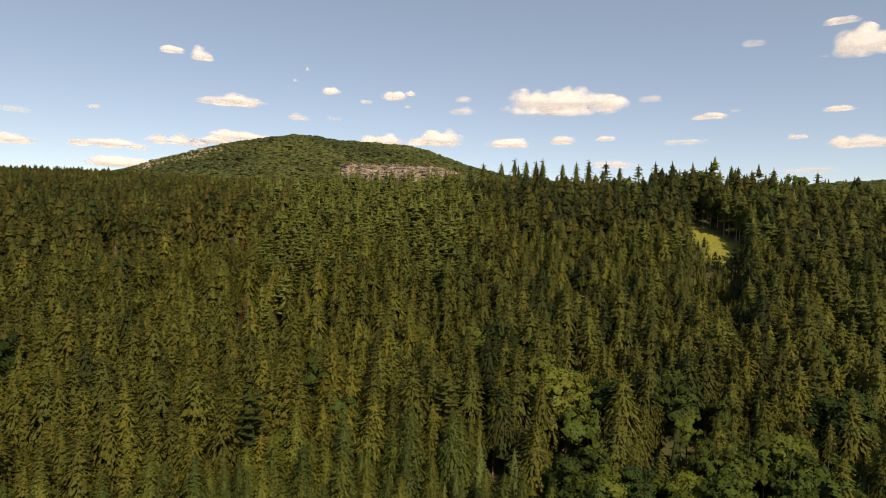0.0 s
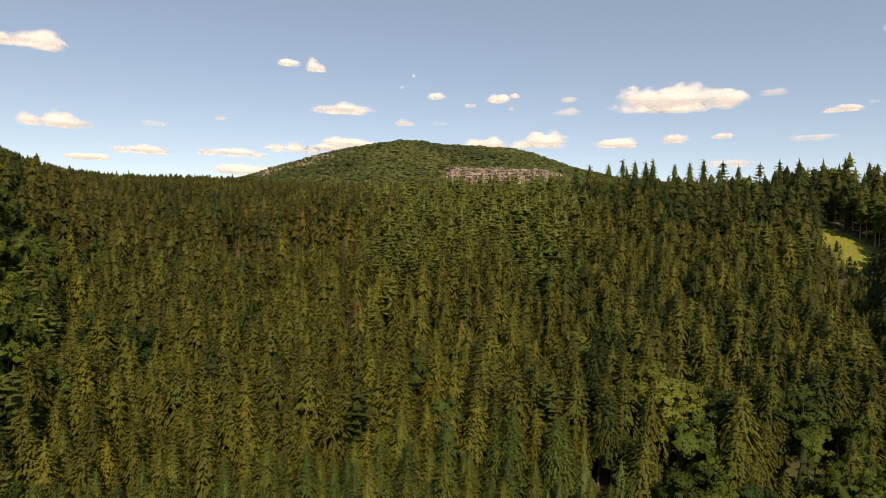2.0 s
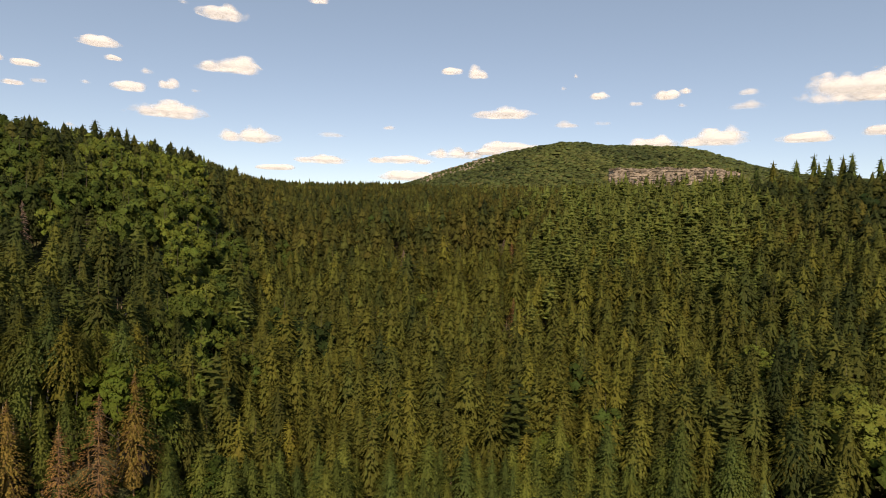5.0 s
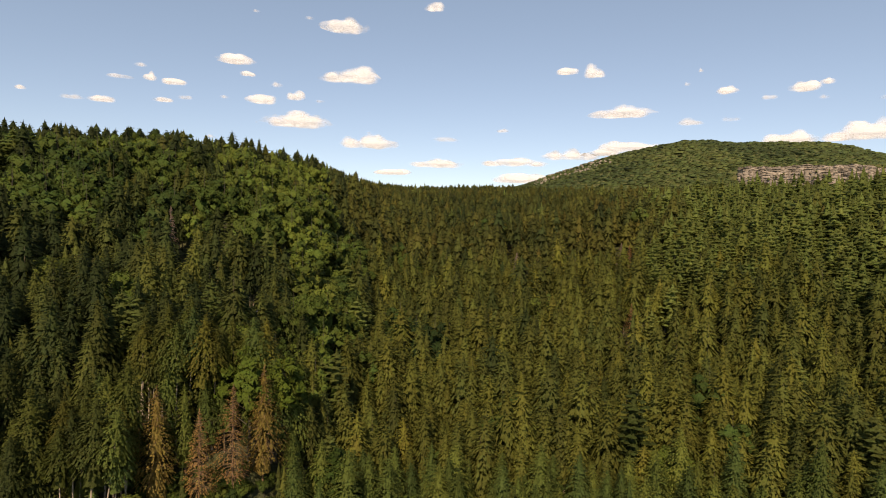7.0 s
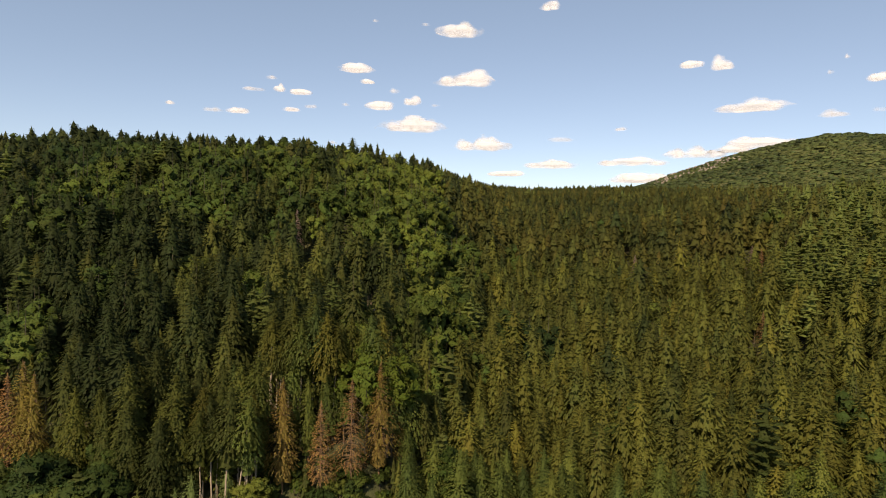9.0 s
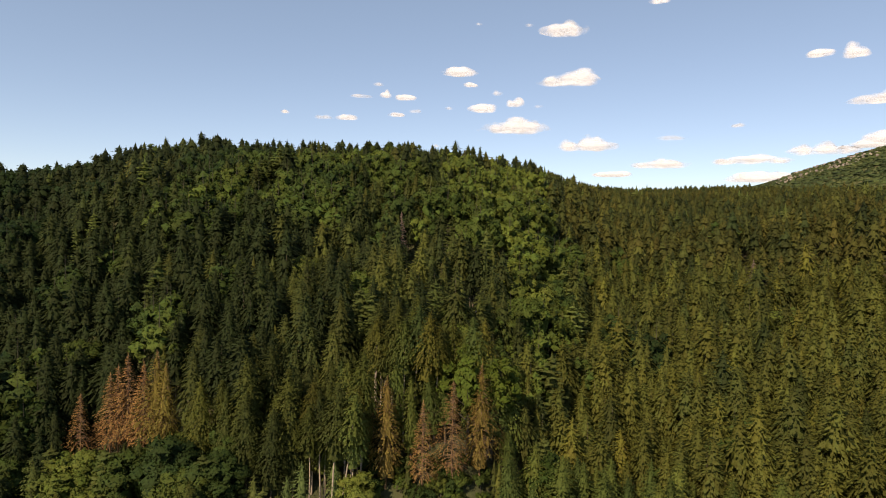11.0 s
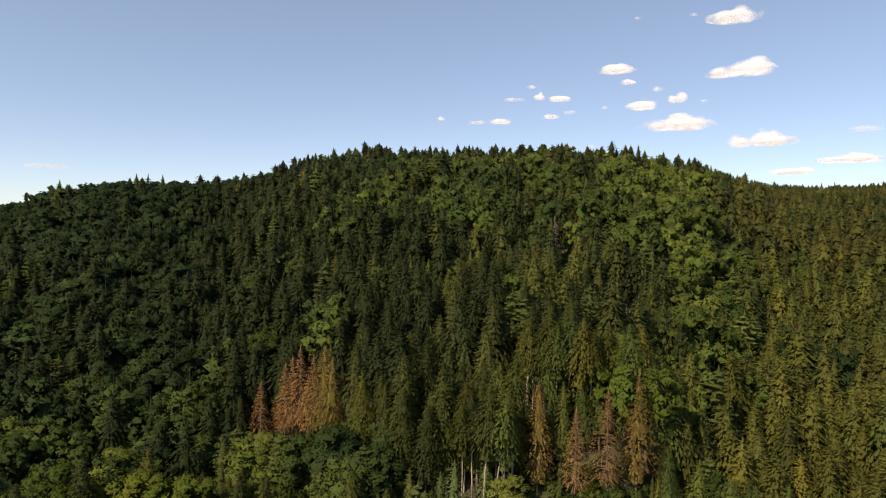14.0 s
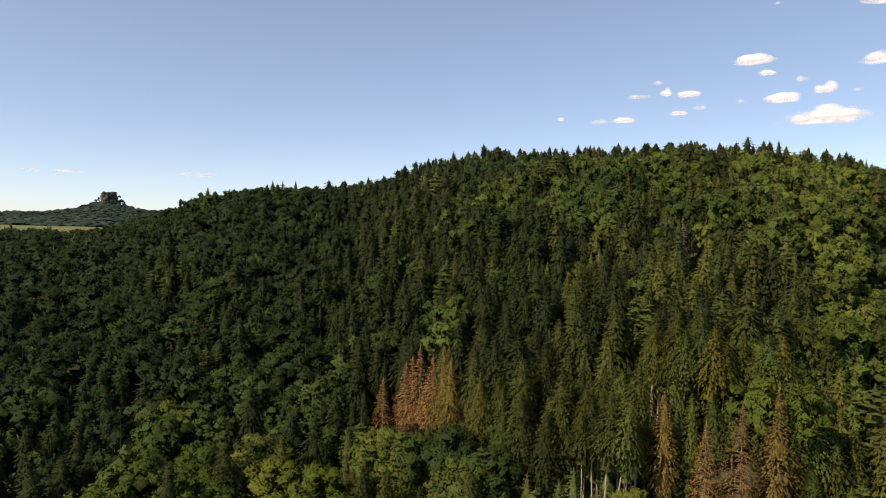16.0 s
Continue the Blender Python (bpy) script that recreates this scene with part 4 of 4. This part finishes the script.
def crest_row():
    """Spruces and pines that rise one by one above the canopy of the crest, with sky between them."""
    rng = random.Random(51)
    slim = [spruce_shape(270 + k, 25.0, 3.3 + 0.3 * k, 0.40, 15, 10, 1.4, power=0.46 + 0.06 * k) for k in range(3)]
    pines = [pine_shape(275 + k, 24.0, 3.2, 0.46, 10, 6, 2, 0.95) for k in range(2)]
    crowned = [broad_shape(278 + k, 20.0, 5.0, 0.3, 20, 14, 0.62) for k in range(2)]
    for k, (az, el, what) in enumerate(CREST_ROW):
        d = crest_r(az) - rng.uniform(2, 12)
        tall = float(d * math.tan(radians(el)) - land(az, d))
        m = Matrix.Translation(xyz(az, d)) @ Matrix.Rotation(k * 1.7, 4, "Z")
        if what == "wide":
            q = tall / 25 * rng.uniform(0.92, 1.2)
            tree_thing("spruce_tree", SP_MID[k % 9], STEM, spruce_dark, spruce_bark, "dark spruce rising above the leafy canopy of the ridge", "spruce tree",
                       "trees along the crest", m @ Matrix.Diagonal((q, q, tall / 25, 1)))
        elif what == "spruce":
            tree_thing("spruce_tree", slim[k % 3], STEM, spruce_edge if k % 4 == 1 else spruce_one, spruce_bark, "slender spruce standing out against the sky on the crest", "spruce tree",
                       "trees along the crest", m @ Matrix.Diagonal((tall / 25 * 1.04, tall / 25 * 1.04, tall / 25, 1)))
        elif what == "pine":
            tree_thing("pine_tree", pines[k % 2], STEM, pine_one, dark_bark, "tall pine with a ragged crown on the crest", "pine tree", "trees along the crest",
                       m @ Matrix.Diagonal((*[tall / 24] * 3, 1)))
        else:
            tree_thing("broadleaf_tree", crowned[k % 2], FORKED, broad_one, dark_bark, "round-crowned broadleaf tree on the crest", "broadleaf tree", "trees along the crest",
                       m @ Matrix.Diagonal((*[tall / 20] * 3, 1)))


# heading, height of the top in degrees, kind
CREST_ROW = [(-2.5, 5.9, "spruce"), (-3.7, 6.2, "spruce"), (-5.35, 6.24, "spruce"), (-6.55, 6.66, "spruce"), (-7.58, 6.44, "spruce"), (-8.5, 6.45, "spruce"),
             (-9.1, 6.62, "spruce"), (-10.9, 6.2, "spruce"), (-12.1, 6.32, "spruce"), (-13.2, 6.53, "spruce"), (-14.7, 6.0, "pine"), (-15.9, 5.87, "spruce"),
             (-17.5, 5.8, "pine"), (-18.9, 5.98, "pine"), (-20.8, 5.74, "broad"), (-22.6, 5.64, "broad"), (-24.95, 5.85, "spruce"), (-26.5, 5.15, "pine"),
             (-28.1, 5.25, "pine"), (-29.6, 5.1, "broad"), (-31.2, 4.9, "pine"),
             # the long ridge
             (72.71, 6.95, "wide"), (71.69, 7.19, "wide"), (70.88, 7.43, "wide"), (70.26, 7.35, "wide"), (69.48, 7.32, "wide"), (68.6, 7.5, "wide"),
             (67.98, 7.32, "wide"), (65.84, 7.22, "wide"), (63.5, 7.79, "wide"), (62.76, 7.75, "wide"), (61.83, 8.02, "wide"), (60.62, 7.48, "wide"),
             (57.83, 8.06, "wide"), (55.86, 7.62, "wide"), (54.88, 7.41, "wide"), (54.42, 7.57, "wide"), (53.73, 8.27, "wide"),
             (52.56, 7.86, "wide"), (51.46, 7.8, "wide"), (50.84, 7.1, "wide"), (49.94, 6.79, "wide"), (48.9, 6.44, "wide"), (47.78, 6.52, "wide"),
             (46.82, 6.71, "wide"), (46.33, 6.26, "wide"), (45.26, 5.31, "wide"), (44.08, 4.91, "wide"), (59.43, 8.1, "broad"), (66.88, 7.15, "broad")]

stand_out()
crest_row()
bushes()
wood_edge()
clearing_edge()


# ---- far woods on the hills ----
def far_woods():
    BL = [blob_shape(300 + k, 7.2, 3.8 + 0.4 * k) for k in range(6)]
    az, r, rng = scatter(1000, 1540, 5.6, -4, 28.5, seed=21)
    az2, r2, _ = scatter(868, 1220, 4.8, 97, 122, seed=22)
    az3, r3, _ = scatter(1000, 1540, 8.0, -44, -4, seed=23)
    grown = np.concatenate([np.full(len(r), 0.92), np.where(r2 < 905, 1.15, 0.95), np.full(len(r3), 1.0)])
    az, r = np.concatenate([az, az2, az3]), np.concatenate([r, r2, r3])
    rise = np.degrees(np.arctan2(land(az, r) + 9, r))
    keep = (rise > 0.2) & ~((np.abs(r - CLIFF_R + 3) < 9) & (az > -1.4) & (az < 9.3))
    keep &= (az > 90) | (rise > 3.9)
    az, r, grown = az[keep], r[keep], grown[keep]
    x, y = -r * np.sin(np.radians(az)), r * np.cos(np.radians(az))
    tint = np.clip(0.34 + 0.40 * ripple(x, y, 55, 2.0) + 0.2 * ripple(x, y, 23, 6.0) + rng.normal(0, 0.15, r.shape), 0, 1)
    size = grown * np.clip(rng.normal(0.92, 0.24, r.shape), 0.4, 1.8)
    for part_, mat, label in ((az < 90, far_leaves, "green broadleaf woods covering the distant hill"),
                              (az > 90, hazed_wood, "dark conifer woods on a low far hill behind a field, tinted blue for haze")):
        n = int(part_.sum())
        join_forest("far_woods", BL, rng.integers(0, 6, n), xyz(az[part_], r[part_], -3.0), size[part_], tint[part_], [mat], label, "forest")


far_woods()


# ---- sandstone ----
def build_cliff():
    """A long face of bedded sandstone: ledges and recessed beds, cut by upright fissures."""
    rng = np.random.default_rng(5)
    azs = np.linspace(-1.5, 9.4, 190)
    beds, z = [], CLIFF_FOOT - 6
    while z < CLIFF_TOP + 3:
        beds.append((z, rng.uniform(-0.9, 0.9), rng.uniform(0, 50)))
        z += rng.choice((0.4, 0.6, 0.9, 1.3, 2.0, 3.2))
    fissure = np.zeros(len(azs))
    for c in rng.uniform(-1.4, 9.3, 17):
        fissure += rng.uniform(0.6, 2.6) * np.exp(-((azs - c) / 0.07) ** 2)
    broad = 2.2 * np.sin(azs * 2.1) + 1.3 * np.sin(azs * 5.3 + 1) + 0.7 * np.sin(azs * 11.0)
    top = CLIFF_TOP + 1.5 * np.sin(azs * 1.7) + 0.8 * np.sin(azs * 6.1) - 5.0 * np.clip(2.0 - azs, 0, 3.5) / 2
    ends = 9 * (np.clip(azs - 8.9, 0, 1) + np.clip(-1.0 - azs, 0, 1)) * 2
    rows = []
    for k, (z, out, seed) in enumerate(beds):
        wave = out * (0.5 + 0.5 * np.sin(azs * rng.uniform(0.8, 3.0) + seed)) + 0.5 * (np.sin(azs * rng.uniform(5, 12) + seed * 3) > 0.5) \
            + np.repeat(rng.uniform(-0.45, 0.45, 64), 3)[:len(azs)]
        upper = beds[k + 1][0] if k + 1 < len(beds) else z + 1
        for zz in (z + 0.06, upper - 0.06):
            d = CLIFF_R - 8.0 - wave - broad + fissure + ends
            zc_ = np.minimum(zz, top + rng.uniform(-0.3, 0.3, len(azs)))
            rows.append(np.stack([-d * np.sin(np.radians(azs)), d * np.cos(np.radians(azs)), EYE[2] + zc_], -1))
    d = np.full(len(azs), CLIFF_R + 8.0)
    rows.append(np.stack([-d * np.sin(np.radians(azs)), d * np.cos(np.radians(azs)), EYE[2] + top], -1))
    n = len(azs)
    i, j = np.meshgrid(np.arange(n - 1), np.arange(len(rows) - 1))
    i, j = i.ravel(), j.ravel()
    f = np.stack([j * n + i, (j + 1) * n + i, (j + 1) * n + i + 1, j * n + i + 1], -1)
    tagged(new("cliff", mesh("cliff", np.concatenate(rows), f, [rock_mat])), "layered pale brown sandstone cliff below the wooded hilltop", "cliff", kind="structure")


def build_ledges():
    """Weathered courses of blocks standing out of the cliff, dipping and broken, with a few tall buttresses."""
    rng = random.Random(19)
    sh = Shape()

    def block(az, z, w, h, out):
        d = CLIFF_R - 5.6 - out - 2.2 * math.sin(az * 2.1)
        c = Vector((-d * math.sin(radians(az)), d * math.cos(radians(az)), EYE[2] + z))
        rock_block(sh, rng, c, radians(az) + rng.uniform(-0.12, 0.12), w, 7.0, h)

    z = CLIFF_FOOT - 5
    while z < CLIFF_TOP + 1:
        h = rng.choice((0.7, 0.9, 1.2, 1.6, 2.3))
        az, dip, ph = -1.4, rng.uniform(-0.1, 0.25), rng.uniform(0, 6)
        while az < 9.0:
            w = rng.choice((1.5, 2.5, 4.0, 6.5, 10.0)) * rng.uniform(0.8, 1.2)
            da = math.degrees(w / CLIFF_R)
            top = CLIFF_TOP + 1.5 * math.sin(az * 1.7) - 5.0 * min(3.5, max(0.0, 2.0 - az)) / 2
            zz = z - dip * (az - 4) + 0.8 * math.sin(az * 1.1 + ph)
            if zz + h < top + 0.5 and rng.random() < 0.86:
                block(az + da / 2, zz, w * 0.97, h * rng.uniform(0.75, 0.98), rng.uniform(-1.1, 0.6) + 0.7 * math.sin(az * 0.9 + ph))
            az += da
        z += h
    for az, w, h, z in ((8.75, 6, 21, 90), (8.3, 4, 13, 92), (5.6, 4, 12, 97), (4.4, 7, 15, 96), (4.0, 4, 11, 98), (6.9, 3, 8, 101), (2.2, 4, 7, 97)):
        block(az, z, w, h, rng.uniform(0.2, 0.7))
    v, f = sh.arrays()
    ob = new("ledges", mesh("ledges", v, f, [rock_mat]))
    ob.parent = bpy.data.objects["cliff"]
    # shrubs along the brow of the cliff
    n = 150
    az = np.array([rng.uniform(-1.2, 9.0) for _ in range(n)])
    d = CLIFF_R - np.array([rng.uniform(-3, 7) for _ in range(n)])
    top = CLIFF_TOP - 5.0 * np.clip(2.0 - az, 0, 3.5) / 2 - 1.0
    low = np.array([rng.random() < 0.16 for _ in range(n)])
    z = np.where(low, CLIFF_FOOT + 3 + np.array([rng.uniform(0, 22) for _ in range(n)]), top)
    d = np.where(low, CLIFF_R - 13.0, d)
    p = np.stack([-d * np.sin(np.radians(az)), d * np.cos(np.radians(az)), EYE[2] + np.minimum(z, top)], -1)
    join_forest("brow_shrubs", [blob_shape(360 + k, 2.0, 3.6) for k in range(4)], np.arange(n) % 4, p, np.array([rng.uniform(0.6, 1.5) for _ in range(n)]),
                np.linspace(0.1, 0.9, n), [far_leaves], "small shrubs and pines along the brow and ledges of the cliff", "shrubs")


def build_scree():
    """Sandstone outcrops in loose bands down the hill's shoulder, close under its skyline."""
    rng = random.Random(8)
    sh = Shape()
    for k in range(150):
        az = rng.uniform(19.6, 26.4)
        r = rng.uniform(1320, 1455)
        p = xyz(az, r)
        s = rng.uniform(1.2, 3.2)
        rock_block(sh, rng, Vector(p) - Vector((0, 0, 0.8)), rng.uniform(0, 3), s * rng.uniform(1.3, 2.4), s, s * rng.uniform(0.6, 1.0) + 2.4)
    v, f = sh.arrays()
    tagged(new("rock_outcrop", mesh("rock_outcrop", v, f, [rock_mat])), "broken sandstone outcrops along the shoulder of the hill", "rocks", kind="stuff")


def build_summit():
    """The tower of rock on the small far hill."""
    rng = random.Random(12)
    sh = Shape()
    az0, r = 108.2, 1145.0
    foot = Vector(xyz(az0, r))
    for lv, (rad, count) in enumerate(((17, 12), (16, 11), (14.5, 11), (13.5, 10), (13, 9), (12, 8), (9, 5))):
        for k in range(count):
            a = 2 * math.pi * k / count + lv * 0.35 + rng.uniform(-0.15, 0.15)
            rr = rad * rng.uniform(0.72, 0.98) - 4
            rock_block(sh, rng, foot + Vector((rr * math.cos(a), rr * math.sin(a), -3 + lv * 2.8)), a + rng.uniform(-0.3, 0.3), rng.uniform(7, 11), rng.uniform(6, 9), rng.uniform(3.0, 6.5))
        rock_block(sh, rng, foot + Vector((0, 0, -3 + lv * 2.8)), lv, rad, rad, 3.4)
    v, f = sh.arrays()
    places = []
    for k in range(90):
        a, q = rng.uniform(0, 6.28), rng.random() ** 0.6
        places.append((30 * q * math.cos(a), 24 * q * math.sin(a), 16.5 - 20.0 * max(0.0, q - 0.38) / 0.62 - (2.5 if q < 0.38 else 0)))
    places = np.array(places) + np.array(foot)
    join_forest("tower_shrubs", [blob_shape(340 + k, 2.2, 4.0) for k in range(3)], np.arange(90) % 3, places,
                np.linspace(0.6, 1.3, 90), np.linspace(0, 0.5, 90), [hazed_wood], "dark shrubs and small trees clinging to the rock tower", "shrubs")
    tagged(new("rock_tower", mesh("rock_tower", v, f, [backlit_rock])), "weathered sandstone tower on top of a wooded hill, darkened for its backlight", "rock")


build_cliff()
build_ledges()
build_scree()
build_summit()

# ---- clouds: heading, height, width and thickness in degrees ----
CUMULI = [(-10.6, 11.7, 11.6, 3.2), (21.5, 14.2, 2.2, 1.4), (23.7, 14.35, 2.2, 0.9), (18.7, 10.7, 5.9, 1.3), (4.9, 12.0, 2.3, 1.2), (3.1, 12.2, 1.2, 0.7),
          (10.4, 12.1, 1.9, 0.9), (0.6, 8.3, 6.4, 1.9), (5.6, 8.0, 4.6, 1.4), (-6.3, 8.0, 4.4, 1.2), (-10.9, 8.3, 2.9, 1.4), (-14.7, 8.35, 2.0, 0.8),
          (-23.3, 10.0, 2.8, 0.9), (-32.6, 10.0, 2.4, 0.8), (-29.7, 8.0, 1.8, 0.8), (-34.0, 7.4, 5.0, 1.4), (-34.0, 14.7, 6.4, 2.8), (-32.3, 16.4, 2.6, 0.8)]
CUMULI += [(44.2, 17.85, 4.5, 1.7), (36.0, 19.8, 2.1, 1.3), (43.6, 13.8, 5.3, 2.0), (48.35, 9.6, 7.0, 1.8), (41.7, 7.9, 5.4, 1.5), (51.3, 11.2, 2.6, 1.3),
           (48.5, 11.6, 2.1, 1.1), (53.5, 14.25, 3.4, 0.9), (52.55, 13.2, 1.3, 0.7), (58.5, 11.95, 2.2, 0.8), (60.15, 12.1, 1.1, 0.8), (63.9, 10.0, 2.0, 0.8),
           (69.3, 10.2, 1.1, 0.6), (59.2, 10.45, 1.9, 0.7), (35.3, 6.2, 5.6, 1.1), (28.4, 6.4, 6.2, 1.1), (23.2, 7.0, 5.8, 1.2), (17.8, 7.75, 6.4, 1.3), (20.6, 7.3, 4.4, 1.0), (27.7, 5.0, 5.2, 1.4), (39.5, 5.3, 3.1, 0.7)]
WISPS = [(-1.65, 10.75, 3.0, 0.8), (-1.75, 11.85, 1.7, 0.8), (-18.3, 11.6, 2.8, 0.7), (-25.2, 10.35, 1.5, 0.5), (-21.0, 7.9, 4.4, 0.7), (-26.1, 15.5, 2.6, 0.8),
         (-30.8, 5.3, 5.0, 0.9), (-15.5, 6.1, 4.9, 1.1), (34.6, 8.4, 2.8, 0.7), (29.4, 9.2, 1.3, 0.5), (13.6, 12.8, 0.7, 0.5), (12.5, 13.8, 0.5, 0.4),
         (13.1, 9.65, 2.3, 0.7), (10.1, 9.75, 1.7, 0.6), (7.2, 11.3, 1.4, 0.5), (3.4, 11.0, 1.1, 0.4), (57.5, 10.75, 1.5, 0.5), (50.0, 12.45, 1.2, 0.6)]
WISPS += [(47.2, 18.2, 1.0, 0.4), (51.9, 18.3, 0.8, 0.3), (61.0, 13.0, 1.1, 0.5), (62.5, 11.9, 2.1, 0.4), (55.5, 7.7, 1.2, 0.4), (54.4, 11.1, 0.9, 0.5),
          (65.8, 9.9, 1.9, 0.5), (46.2, 11.3, 1.2, 0.4), (101.5, 4.4, 3.2, 0.7), (113.7, 4.1, 1.6, 0.4), (111.1, 4.1, 2.3, 0.3)]
FAR_SKY = 4200.0


def puff_mesh(k):
    """A soft-edged lump of vapour about the size of a unit ball, flattened below."""
    bm = bmesh.new()
    bmesh.ops.create_icosphere(bm, subdivisions=3, radius=1.0)
    off = Vector((k * 7.3, k * 2.1, 0))
    for v in bm.verts:
        q = v.co * 1.3 + off
        v.co *= 1 + 0.22 * noise.noise(q) + 0.10 * noise.noise(q * 2.4)
        if v.co.z < 0:
            v.co.z *= 0.55
    me = bpy.data.meshes.new("puff")
    bm.to_mesh(me)
    bm.free()
    me.polygons.foreach_set("use_smooth", np.ones(len(me.polygons), bool))
    return me


def cloud(az, el, wide, high, k, forms, thin):
    """A heap of puffs on one level base: a long low one, with others of uneven height along it."""
    rng = random.Random(k * 31 + 5)
    root = new("cloud")
    rise = FAR_SKY * math.tan(radians(el))
    root.matrix_basis = Matrix.Translation((-FAR_SKY * math.sin(radians(az)), FAR_SKY * math.cos(radians(az)), EYE[2] + rise)) @ Matrix.Rotation(radians(az), 4, "Z")
    w, h = FAR_SKY * radians(wide) / 2 * 1.12, FAR_SKY * radians(high) / 2 * 1.15
    lumps = [(rng.uniform(-0.1, 0.1), 0.94, 0.72)]
    count = 1 if wide < 1.3 else 2 if wide < 3.5 else 3 if wide < 8 else 4
    for i in range(count):
        x = (i + 0.5) / count * 1.3 - 0.65 + rng.uniform(-0.2, 0.2)
        lumps.append((x, rng.uniform(0.30, 0.48) * (1.3 if count < 3 else 1.0), rng.uniform(0.65, 1.25) * (1 - 0.55 * abs(x))))
    for i, (x, sx, sz) in enumerate(lumps):
        ob = new("puff", forms[(k + i) % len(forms)])
        ob.parent = root
        ob.matrix_basis = Matrix.Translation((x * w, (i % 2) * 0.1 * w, h * (0.42 * sz - 0.62))) @ Matrix.Diagonal((sx * w, 0.3 * sx * w + 0.3 * h, sz * h * 1.05, 1))
    tagged(root, "thin torn wisp of white cloud in the blue sky" if thin else "sunlit white cumulus cloud with a flat base", "cloud", "fair-weather clouds")


def build_clouds():
    for rows, mat, thin in ((CUMULI, cloud_dense, False), (WISPS, cloud_thin, True)):
        forms = [puff_mesh(k + (9 if thin else 0)) for k in range(7)]
        for me in forms:
            me.materials.append(mat)
        for k, row in enumerate(rows):
            cloud(*row, k + (50 if thin else 0), forms, thin)


build_clouds()
